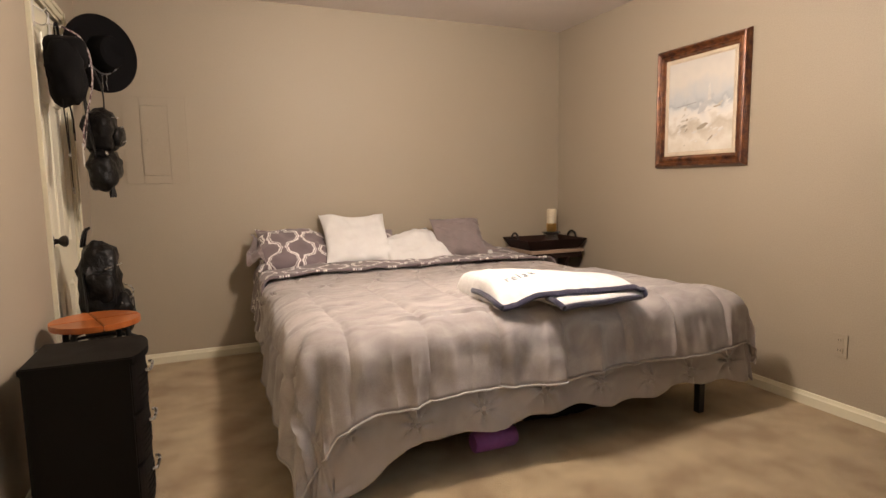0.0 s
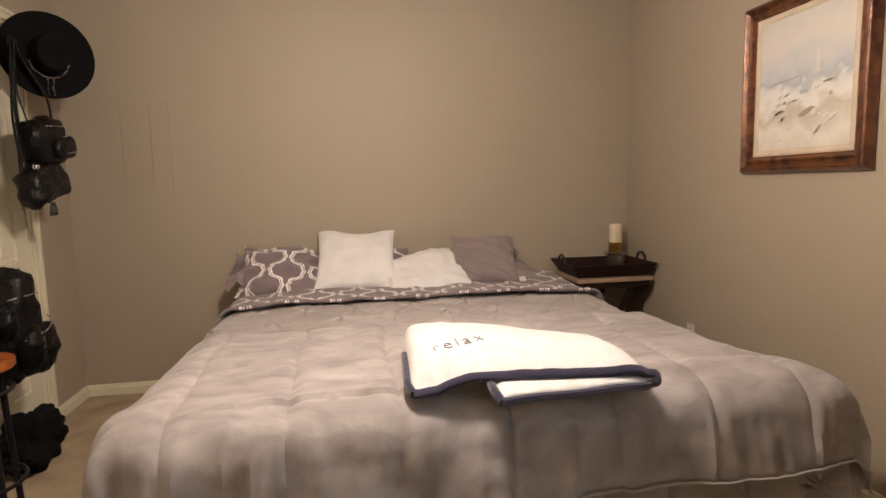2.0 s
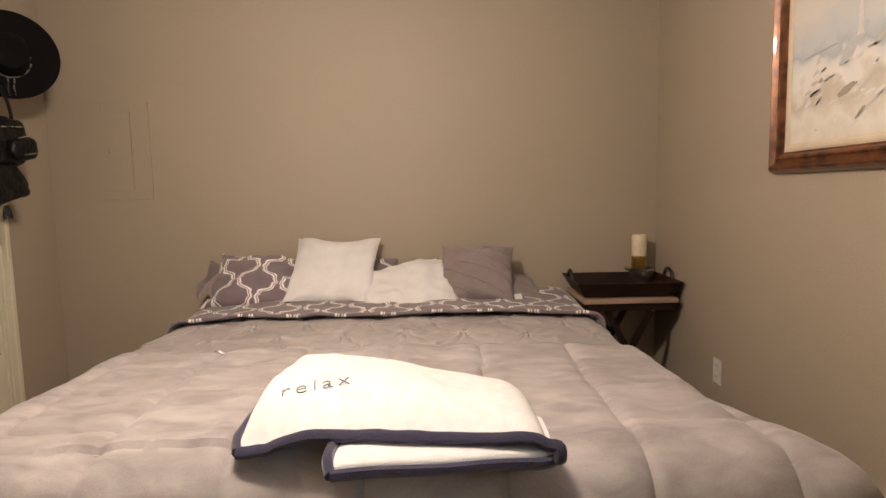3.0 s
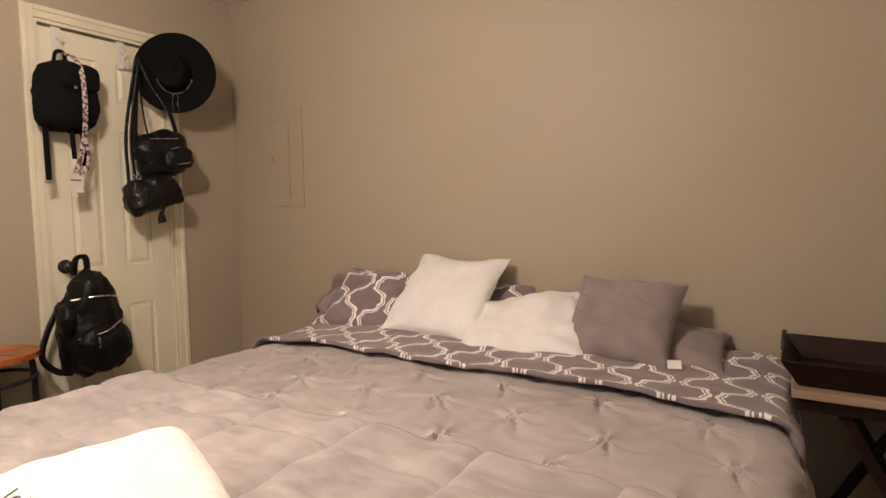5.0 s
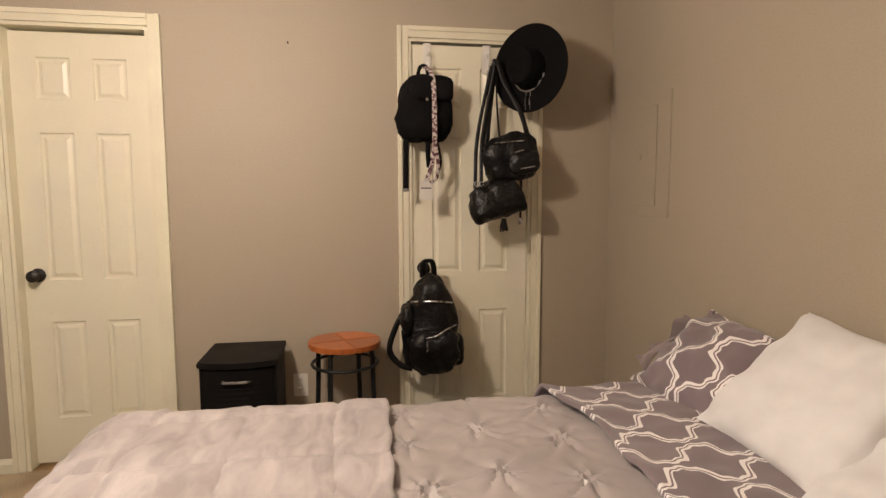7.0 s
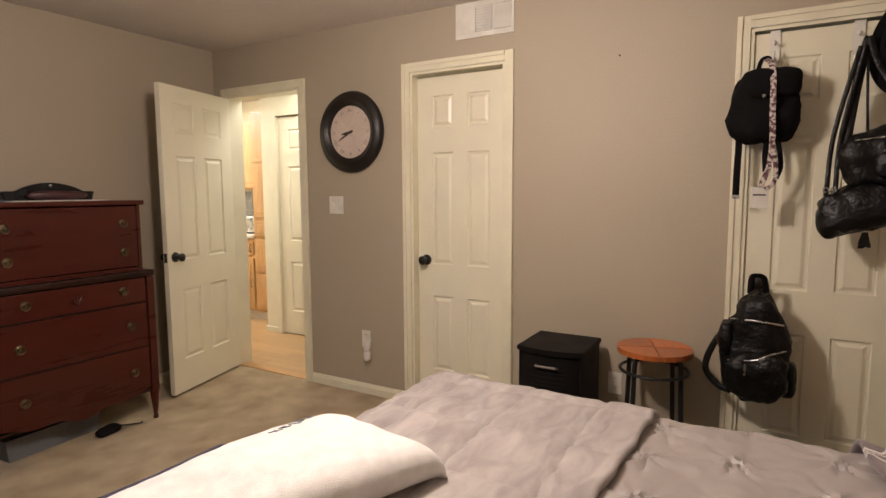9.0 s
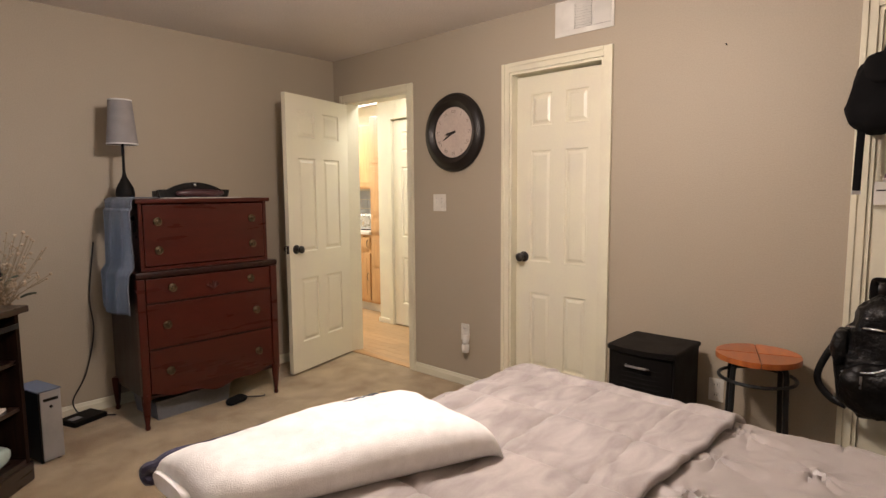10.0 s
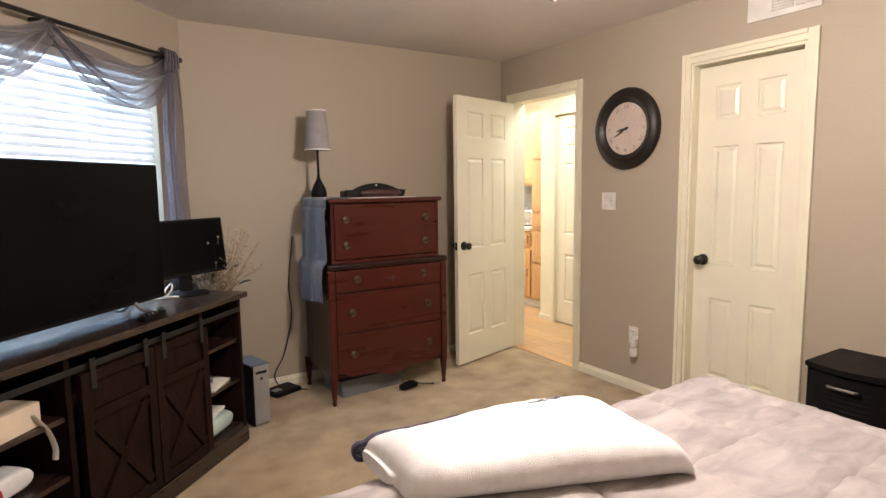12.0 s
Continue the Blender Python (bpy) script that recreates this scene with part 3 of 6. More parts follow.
def pillow(name, w, h, puff, mat, label, at, seed, parent_group="", wrinkle=1.0, flange=0.0):
    """A stuffed cushion lying in its own x and y, with pulled corners and creases."""
    n = 44

    def side(sign):
        def point(u, v):
            x, y = 2 * u - 1, 2 * v - 1
            e = max(1 - abs(x) ** 2.6, 0) ** 0.55 * max(1 - abs(y) ** 2.6, 0) ** 0.55
            pull = 1 - 0.075 * (1 - x * x) * abs(y) ** 3 * 1.0
            pull2 = 1 - 0.075 * (1 - y * y) * abs(x) ** 3
            z = sign * (puff / 2 * e) * (0.92 if sign < 0 else 1.0)
            crease = 0.010 * fold_noise(x * 0.5, y * 0.5, 3.6, seed) + 0.006 * fold_noise(x, y, 4.2, seed + 3)
            crease += 0.008 * math.sin(9 * math.atan2(y, x) + seed * 3) * (abs(x * y)) ** 1.2
            z += sign * crease * wrinkle * min(e * 3, 1)
            return Vector((x * w / 2 * pull2, y * h / 2 * pull, z + 0.012 * math.sin(2.6 * x + seed)))
        return point

    def cloth_uv(u, v):
        return (u * w + seed * 0.07, v * h + seed * 0.05)

    bm = grid_mesh(n, n, side(1), uv=cloth_uv)
    other = grid_mesh(n, n, lambda u, v: side(-1)(1 - u, v), uv=cloth_uv)
    me = bpy.data.meshes.new("half")
    other.to_mesh(me)
    other.free()
    bm.from_mesh(me)
    bpy.data.meshes.remove(me)
    bmesh.ops.remove_doubles(bm, verts=bm.verts, dist=0.0008)
    bmesh.ops.recalc_face_normals(bm, faces=bm.faces)
    ob = mesh_object(name, bm, mat, smooth=True)
    ob.matrix_world = at
    return tagged(ob, label, "pillow", parent_group)


G = "pillows on the bed"
slump = pillow("pillow", 0.56, 0.40, 0.19, M_trellis, "slumped sleeping pillow in grey trellis-pattern case with loose end", pose(2.19, 5.30, 0.715, 40, 9, 4), 1.0, G, 2.6)
part("case_end", grid_mesh(20, 34, lambda u, v: Vector((-0.225 - 0.10 * u - 0.02 * math.sin(v * 6), (v - 0.5) * (0.30 - 0.07 * u), 0.014 * math.sin(v * 13 + u * 4) * (0.4 + u) + 0.04 * math.sin(u * 4.5 + v * 3) + 0.02 * fold_noise(u, v, 5, 3)))), M_greycloth, slump, "crumpled plain grey open end", smooth=True)
pillow("pillow", 0.52, 0.42, 0.15, M_trellis, "sleeping pillow in grey trellis-pattern case behind white cushion", pose(2.66, 5.36, 0.69, 44, 0, -4), 2.2, G)
pillow("pillow", 0.60, 0.34, 0.17, M_greycloth, "plain dark grey pillow lying under the cushions", pose(3.42, 5.32, 0.665, 12, 0, 2), 3.1, G)
pillow("cushion", 0.475, 0.455, 0.15, M_whitecloth, "square white cotton cushion leaning back on the bed", pose(2.59, 5.275, 0.795, 42, 0, -3), 4.3, G, 1.7)
pillow("cushion", 0.50, 0.40, 0.15, M_whitecloth, "crumpled white cotton cushion slumped on the bed", pose(2.985, 5.20, 0.70, 30, -6, 13), 5.6, G, 2.2)
grey = pillow("cushion", 0.40, 0.36, 0.14, M_greycloth, "square dark grey pleated cushion leaning against the wall", pose(3.37, 5.235, 0.765, 48, 3, -3), 6.4, G, 1.4)
for k in range(7):
    # pleats stitched aslant across the front
    c0 = -0.24 + 0.08 * k
    run = []
    for i in range(25):
        x = -0.17 + 0.34 * i / 24
        y = c0 - 0.45 * x
        if abs(y) < 0.15:
            e = max(1 - abs(x / 0.20) ** 2.6, 0) ** 0.55 * max(1 - abs(y / 0.18) ** 2.6, 0) ** 0.55
            crease = 0.010 * fold_noise(x / 0.4, y / 0.36, 3.6, 6.4) + 0.006 * fold_noise(x / 0.2, y / 0.18, 4.2, 9.4)
            run.append((x, y, 0.07 * e + 1.4 * crease + 0.012 * math.sin(13 * x + 6.4) + 0.0005))
    if len(run) > 4:
        part("pleat", tube(run, 0.0042, 6, 0.7), M_greycloth, grey, smooth=True)
tagb = mesh_object("care_label", box(-0.022, 0.022, -0.001, 0.001, -0.03, 0.0), M_whitecloth)
tagb.matrix_world = pose(3.57, 5.115, 0.668, -35, 0, 20)
tagged(tagb, "small white care label on the grey cushion", "label")

# ---- folded blanket on the bed ----
BLX, BLY, BLZ = 2.705, 3.005, 0.638
blanket = thing("blanket", "folded white fleece blanket with navy trim lying on the bed", "blanket", pose(BLX, BLY, BLZ))


def fold_front(u):
    return 0.375 - 0.065 * u


def fold_back(u):
    return 0.875 - 0.25 * u - 0.03 * u * u


def fleece_point(u, s):
    """The folded pack: u from its deep west side to its narrow east fold, s once round its section, from the thin front edge over the top and the fat rounded back."""
    f, b = fold_front(u), fold_back(u)
    east = max(1 - max((u - 0.86) / 0.14, 0) ** 2.4, 0) ** 0.5
    west = max(1 - max((0.07 - u) / 0.07, 0) ** 2.4, 0) ** 0.5
    tall = (0.116 + 0.012 * math.sin(u * 5)) * (0.25 + 0.75 * east) * (0.35 + 0.65 * west)
    lip = (0.018 + 0.045 * smooth_step((u - 0.02) / 0.25)) * (0.6 + 0.4 * east)
    mid = (f + b) / 2
    shrink = 0.70 + 0.30 * east
    f, b = mid + (f - mid) * (0.86 + 0.14 * east) - 0.02 * (1 - east), mid + (b - mid) * shrink
    if s < 0.55:
        v = s / 0.55
        rise = 1 - (1 - min(v / 0.5, 1)) ** 2.3
        y, z = f + (b - f) * 0.84 * v, lip + (tall - lip) * rise - 0.030 * max(v - 0.5, 0)
    elif s < 0.78:
        q = (s - 0.55) / 0.23
        y, z = f + (b - f) * (0.84 + 0.16 * math.sin(math.pi * q)), (tall - 0.015) * (0.5 + 0.5 * math.cos(math.pi * q))
    else:
        v = 0.84 * (1 - (s - 0.78) / 0.22)
        y, z = f + (b - f) * v, max(lip - 0.014, 0) * max(1 - v / 0.4, 0) ** 2
    x = 0.02 + 0.66 * u + 0.05 * (y - 0.6) * (1 - u)
    lump = 0.009 * fold_noise(x * 6, y * 6, 1.0, 2.1) + 0.003 * fold_noise(x * 22, y * 22, 1.0, 4.0)
    return Vector((x, y, max(z + (lump if z > 0.03 else 0), 0.0)))


def under_point(u, s):
    """The layer folded under, which shows along the front as a lower step."""
    f, b = 0.262 + 0.035 * u, 0.60 - 0.10 * u
    east = max(1 - max((u - 0.86) / 0.14, 0) ** 2.2, 0) ** 0.5
    c, n = math.cos(2 * math.pi * s), math.sin(2 * math.pi * s)
    y = (f + b) / 2 - math.copysign(abs(c) ** 0.5, c) * (b - f) / 2 * (0.8 + 0.2 * east)
    z = 0.022 + math.copysign(abs(n) ** 0.7, n) * 0.021 * (0.5 + 0.5 * min(u / 0.06, 1))
    return Vector((0.235 + 0.455 * u, y, z + (0.006 * fold_noise(u * 3, y * 8, 1.0, 6.0) if z > 0.02 else 0)))


def fleece_sheet(point, nu, nv):
    bm = grid_mesh(nv, nu, lambda a, b: point(b, a), closed_u=True)
    bmesh.ops.holes_fill(bm, edges=[e for e in bm.edges if e.is_boundary], sides=0)
    bmesh.ops.recalc_face_normals(bm, faces=bm.faces)
    return bm


lower = part("lower_fold", fleece_sheet(under_point, 60, 40), M_fleece, blanket, smooth=True)
upper = part("upper_fold", fleece_sheet(fleece_point, 90, 90), M_fleece, blanket, smooth=True)
side = [fleece_point(0.0, 0.55 * (1 - k / 12)) + Vector((-0.006, 0, 0.002)) for k in range(4, 12)]
front = [fleece_point(0.01 + 0.985 * k / 30, 0.0) + Vector((0, -0.004, -0.004)) for k in range(31)]
turn = [Vector((0.698, 0.302, 0.042)), Vector((0.698, 0.294, 0.022))]
foot = [under_point(1 - k / 16, 0.0) + Vector((0.004, -0.006, -0.007)) for k in range(17)]
part("trim", tube(curve_points(side + front[:1], 60), 0.013, 8, 0.9), M_navy, upper, "navy blue binding", smooth=True)
part("trim", tube(curve_points(front + turn + foot, 200), 0.0145, 8, 0.85), M_navy, upper, "navy blue binding", smooth=True)
part("trim", tube(curve_points([foot[-1], foot[-1] + Vector((-0.012, 0.04, 0.018)), foot[-1] + Vector((-0.008, 0.11, 0.022))], 16), 0.014, 8, 0.9), M_navy, lower, "navy blue binding", smooth=True)
txt = bpy.data.curves.new("word", "FONT")
txt.body, txt.size, txt.extrude, txt.space_character = "relax", 0.066, 0.0012, 1.25
txt.offset = -0.0018
txt.materials.append(material("grey_thread", (0.16, 0.19, 0.22), 0.9))
word = new("embroidered_word", txt)
word.parent = blanket
p0, p1, p2 = fleece_point(0.11, 0.125), fleece_point(0.35, 0.20), fleece_point(0.10, 0.21)
ex = (p1 - p0).normalized()
ez = ex.cross(p2 - p0).normalized()
ey = ez.cross(ex)
word.matrix_local = Matrix.Translation(p0 + ez * 0.006) @ Matrix((ex, ey, ez)).transposed().to_4x4()
word["label"] = "embroidered grey word"


# ---- ceiling light ----
light = thing("ceiling_light", "lit frosted ceiling light bowl with bronze canopy", "ceiling lamp", pose(LIGHT[0], LIGHT[1], 0))
part("canopy", lathe([(0, TOP), (0.07, TOP), (0.07, TOP - 0.03), (0.03, TOP - 0.06), (0.03, 2.30), (0.10, 2.29), (0.105, 2.26), (0, 2.255)], 32), M_bronze, light, smooth=True)
part("bowl", lathe([(0.125, 2.262), (0.135, 2.25), (0.125, 2.215), (0.085, 2.19), (0, 2.18)], 32), M_bowl, light, "glowing frosted glass bowl", smooth=True)
part("pull_chain", tube([(0.09, 0.0, 2.26), (0.12, 0.0, 1.93)], 0.0025, 6), M_brass, light)
part("pull_knob", lathe([(0, 1.90), (0.008, 1.905), (0.010, 1.918), (0.004, 1.932), (0, 1.933)], 12), M_whiteplastic, light, smooth=True, at=pose(0.12, 0.0, 0))

# ---- west wall fittings ----


def wall_clock():
    th = thing("wall_clock", "round dark brown wall clock with cream Roman-numeral face", "clock", pose(WEST + 0.004, 2.15, 1.737, 0, 90, 0))
    part("rim", lathe([(0.168, 0), (0.258, 0), (0.262, 0.012), (0.252, 0.028), (0.236, 0.032), (0.224, 0.044), (0.204, 0.047), (0.186, 0.036), (0.178, 0.028), (0.168, 0.024), (0.168, 0)], 64), M_bronze, th, "dark brown moulded rim", smooth=True)
    part("face", lathe([(0, 0.015), (0.170, 0.015), (0.170, 0.0), (0, 0.0)], 48), M_clockface, th, "aged cream paper face")
    numerals = ("XII", "I", "II", "III", "IIII", "V", "VI", "VII", "VIII", "IX", "X", "XI")
    for k, word_ in enumerate(numerals):
        a = radians(30 * k)
        cu = bpy.data.curves.new("numeral", "FONT")
        cu.body, cu.size, cu.align_x, cu.align_y, cu.extrude = word_, 0.034, "CENTER", "CENTER", 0.0005
        cu.offset = -0.0010
        cu.materials.append(M_ink)
        ob = new("numeral", cu)
        ob.parent = th
        # in the clock's frame -x is up and y is to the right of someone facing it
        r = 0.138
        ob.matrix_local = Matrix.Translation((-r * math.cos(a), r * math.sin(a), 0.0165)) @ pose(0, 0, 0, 0, 0, 90 - 30 * k)
    for name, ang, length, width in (("hour_hand", 260, 0.082, 0.011), ("minute_hand", 242, 0.118, 0.008)):
        a = radians(ang)
        d = Vector((-math.cos(a), math.sin(a), 0))
        s = Vector((d.y, -d.x, 0))
        bm = bmesh.new()
        vs = []
        for z in (0.018, 0.020):
            vs.append([bm.verts.new(p + Vector((0, 0, z))) for p in (-d * 0.02 - s * width * 0.5, -d * 0.02 + s * width * 0.5, d * length * 0.6 + s * width * 0.7, d * length, d * length * 0.6 - s * width * 0.7)])
        bm.faces.new(vs[1])
        bm.faces.new(vs[0][::-1])
        for i in range(5):
            bm.faces.new((vs[0][i], vs[0][(i + 1) % 5], vs[1][(i + 1) % 5], vs[1][i]))
        bmesh.ops.recalc_face_normals(bm, faces=bm.faces)
        part(name, bm, M_ink, th)
    part("hub", lathe([(0.009, 0.015), (0.009, 0.023), (0, 0.025)], 12), M_ink, th)
    return th


wall_clock()


def plate(name, label, category, at, w, h):
    """A wall plate, local x out of the wall, y across, z up."""
    th = thing(name, label, category, at)
    bm = bmesh.new()
    add_box(bm, 0, 0.006, -w / 2, w / 2, -h / 2, h / 2, 0.002)
    part("plate", bm, M_whiteplastic, th)
    return th


sw = plate("light_switch", "white double toggle light switch plate on the wall", "switch", pose(WEST, 2.003, 1.264), 0.118, 0.118)
for y in (-0.023, 0.023):
    part("toggle", box(0.004, 0.016, y - 0.005, y + 0.005, -0.004, 0.014, 0.002), M_whiteplastic, sw)
    for z in (-0.03, 0.03):
        part("screw", lathe([(0, 0), (0.0032, 0), (0.0032, 0.0075), (0, 0.008)], 8), M_steel, sw, at=pose(0, y, z, 0, 90, 0))


def outlet(at, label="white duplex wall outlet above the baseboard"):
    th = plate("wall_outlet", label, "outlet", at, 0.07, 0.115)
    th["group"] = "wall outlets"
    for z in (-0.026, 0.026):
        bm = bmesh.new()
        add_box(bm, 0.004, 0.009, -0.016, 0.016, z - 0.014, z + 0.014, 0.003)
        rec = part("receptacle", bm, M_whiteplastic, th)
        for y in (-0.006, 0.006):
            part("slot", box(0.0088, 0.0096, y - 0.0012, y + 0.0012, z - 0.002, z + 0.007), M_ink, rec)
    return th


outlet(pose(WEST, 2.235, 0.375), "white wall outlet with an air freshener plugged in")
outlet(pose(WEST, 3.868, 0.35), "off-white wall outlet beside the plastic drawer cart")
o_ = outlet(pose(EAST, 3.08, 0.352, 0, 0, 180), "wall outlet painted over in the wall colour")
for c_ in o_.children_recursive:
    if not c_.name.startswith("slot"):
        c_.data = c_.data.copy()
        c_.data.materials[0] = M_wall
outlet(pose(EAST, 4.72, 0.36, 0, 0, 180), "white wall outlet beside the nightstand")

fresh = thing("air_freshener", "white plug-in air freshener in the wall outlet", "air freshener", pose(WEST + 0.010, 2.266, 0.315))
part("housing", lathe([(0, 0.055), (0.02, 0.05), (0.024, 0.02), (0.02, -0.005), (0, -0.01)], 20), M_whiteplastic, fresh, smooth=True, at=pose(0.026, 0, 0))
part("bottle", lathe([(0, -0.075), (0.022, -0.07), (0.027, -0.045), (0.024, -0.015), (0.012, -0.008), (0, -0.008)], 20), M_whiteplastic, fresh, "rounded white oil bottle", smooth=True, at=pose(0.027, 0, 0))
part("prong_block", box(-0.002, 0.012, -0.014, 0.014, 0.02, 0.06, 0.003), M_whiteplastic, fresh)

vent = thing("wall_vent", "white steel louvred air vent high on the wall", "vent", pose(WEST, 3.103, 2.31))
bm = bmesh.new()
for y0, y1, z0, z1 in ((-0.18, 0.18, 0.068, 0.097), (-0.18, 0.18, -0.097, -0.068), (-0.18, -0.055, -0.068, 0.068), (0.05, 0.062, -0.068, 0.068), (0.165, 0.18, -0.068, 0.068)):
    add_box(bm, 0, 0.008, y0, y1, z0, z1, 0.0015)
part("frame", bm, M_whiteplastic, vent)
part("backing", box(0.001, 0.003, -0.17, 0.17, -0.09, 0.09), M_ink, vent)
for k in range(9):
    z = -0.060 + 0.015 * k
    part("slat", box(-0.001, 0.001, -0.052, 0.048, -0.007, 0.007, 0), M_whiteplastic, vent, at=pose(0.007, 0, z, 0, 40, 0))
for k in range(7):
    y = 0.07 + 0.0145 * k
    part("slat", box(-0.001, 0.001, -0.007, 0.007, -0.066, 0.066, 0), M_whiteplastic, vent, at=pose(0.007, y, 0, 0, 0, 40))

nail = mesh_object("nail", tube([(WEST - 0.005, 3.85, 2.015), (WEST + 0.014, 3.85, 2.019)], 0.003, 8), M_bronze)
tagged(nail, "small dark nail in the bare wall", "nail")

# ---- breaker panel on the north wall ----
panel = thing("breaker_panel", "flush electrical panel painted over in wall colour", "electrical panel", pose(0.026, NORTH, 0.008))
bm = bmesh.new()
for x0, x1, z0, z1 in ((1.140, 1.238, 1.19, 1.74), (1.402, 1.505, 1.19, 1.74), (1.238, 1.402, 1.19, 1.240), (1.238, 1.402, 1.688, 1.74)):
    add_box(bm, x0, x1, -0.007, 0.0, z0, z1, 0.0015)
part("cover", bm, M_wall, panel)
part("door", box(1.2398, 1.4002, -0.0115, -0.002, 1.2418, 1.6862, 0.002), M_wall, panel)
part("latch", box(1.250, 1.276, -0.017, -0.010, 1.452, 1.478, 0.002), M_wall, panel, "small painted latch")

# ---- picture on the east wall ----


def painting_material():
    """Seascape in soft whites: a pale sky, a band of grey-blue water and drifts of sand."""
    m = bpy.data.materials.new("seascape_paint")
    m.use_nodes = True
    n, l = m.node_tree.nodes, m.node_tree.links
    b = n["Principled BSDF"]
    at, sep = n.new("ShaderNodeTexCoord"), n.new("ShaderNodeSeparateXYZ")
    no = n.new("ShaderNodeTexNoise")
    no.inputs["Scale"].default_value, no.inputs["Detail"].default_value = 11, 9
    l.new(at.outputs["Object"], no.inputs["Vector"])
    l.new(at.outputs["Object"], sep.inputs[0])
    add = n.new("ShaderNodeMath")
    add.operation = "MULTIPLY_ADD"
    add.inputs[1].default_value = 0.22
    l.new(no.outputs[0], add.inputs[0])
    l.new(sep.outputs[2], add.inputs[2])
    r = n.new("ShaderNodeValToRGB")
    e = r.color_ramp.elements
    stops = [(0.0, (0.62, 0.56, 0.46)), (0.16, (0.74, 0.70, 0.62)), (0.28, (0.55, 0.49, 0.40)), (0.36, (0.76, 0.73, 0.67)), (0.45, (0.66, 0.66, 0.64)), (0.50, (0.42, 0.45, 0.47)), (0.56, (0.52, 0.54, 0.55)), (0.75, (0.64, 0.60, 0.54)), (1.0, (0.54, 0.52, 0.49))]
    e[0].position, e[0].color = stops[0][0], (*stops[0][1], 1)
    e[1].position, e[1].color = stops[-1][0], (*stops[-1][1], 1)
    for p, c in stops[1:-1]:
        s = e.new(p)
        s.color = (*c, 1)
    rng_ = n.new("ShaderNodeMapRange")
    rng_.inputs[1].default_value, rng_.inputs[2].default_value = -0.20, 0.44
    l.new(add.outputs[0], rng_.inputs[0])
    l.new(rng_.outputs[0], r.inputs[0])
    l.new(r.outputs[0], b.inputs["Base Color"])
    b.inputs["Roughness"].default_value = 0.55
    bp = n.new("ShaderNodeBump")
    bp.inputs["Strength"].default_value, bp.inputs["Distance"].default_value = 0.4, 0.004
    l.new(no.outputs[0], bp.inputs["Height"])
    l.new(bp.outputs[0], b.inputs["Normal"])
    return m


def picture():
    th = thing("framed_painting", "seascape oil painting in gilt-brown carved wood frame", "painting", pose(EAST - 0.004, 3.985, 1.622, 0, 0, 180))
    w, h = 0.69, 0.755

    def ring(name, inset0, inset1, heights, mat, label=""):
        bm = bmesh.new()
        loops = []
        for k, x in enumerate(heights):
            i = inset0 + (inset1 - inset0) * k / (len(heights) - 1)
            loops.append([bm.verts.new((x, sy * (w / 2 - i), sz * (h / 2 - i))) for sy, sz in ((-1, -1), (1, -1), (1, 1), (-1, 1))])
        for p, q in zip(loops, loops[1:]):
            for i in range(4):
                bm.faces.new((p[i], p[(i + 1) % 4], q[(i + 1) % 4], q[i]))
        bmesh.ops.recalc_face_normals(bm, faces=bm.faces)
        return part(name, bm, mat, th, label)

    ring("frame", 0.0, 0.078, (0.0, 0.022, 0.034, 0.037, 0.030, 0.022, 0.024, 0.031, 0.027, 0.014, 0.010), M_frame, "gilt and dark brown moulded frame")
    ring("liner", 0.076, 0.102, (0.012, 0.016, 0.015, 0.010), M_liner, "cream linen liner")
    part("canvas", box(0.002, 0.009, -w / 2 + 0.10, w / 2 - 0.10, -h / 2 + 0.10, h / 2 - 0.10), painting_material(), th, "pale beach and sky in thick oil paint")
    light_ = lathe([(0.013, 0), (0.009, 0.075), (0.011, 0.076), (0.011, 0.082), (0.006, 0.083), (0.005, 0.095), (0, 0.102)], 12)
    bmesh.ops.scale(light_, verts=light_.verts, vec=(0.12, 1, 1))
    part("painted_lighthouse", light_, material("lighthouse_paint", (0.70, 0.68, 0.64), 0.6), th, at=pose(0.0095, 0.075, 0.02))
    def dab(name, y, z, w_, h_, color, tilt):
        bm = bmesh.new()
        bmesh.ops.create_circle(bm, cap_ends=True, segments=20, radius=1.0)
        for v in bm.verts:
            k = 1 + 0.35 * noise.noise(Vector((v.co.x * 2 + y * 9, v.co.y * 2, z * 7)))
            v.co = Vector((0, v.co.x * w_ * k, v.co.y * h_ * k))
        part(name, bm, material(name, color, 0.6, scale=40, fine=200, amount=0.9, bump=0.5), th, at=pose(0.0098, y, z, tilt, 0, 0))
    dab("painted_cliff", 0.05, 0.0, 0.075, 0.022, (0.55, 0.56, 0.56), 42)
    dab("painted_grass", 0.03, -0.13, 0.040, 0.012, (0.40, 0.34, 0.26), 20)
    dab("painted_shoal", -0.10, 0.01, 0.09, 0.004, (0.40, 0.41, 0.42), 6)
    dab("painted_tuft", -0.12, -0.12, 0.030, 0.008, (0.48, 0.43, 0.35), 10)
    strokes = random.Random(12)
    for k in range(46):
        y, z = strokes.uniform(-0.20, 0.22), strokes.uniform(-0.26, 0.0)
        tone = strokes.choice(((0.42, 0.36, 0.27), (0.78, 0.76, 0.72), (0.60, 0.56, 0.48), (0.70, 0.68, 0.64)))
        dab("brush_dab", y, z + 0.15 * max(y, 0), strokes.uniform(0.008, 0.028), strokes.uniform(0.0025, 0.007), tone, strokes.uniform(5, 45))


picture()

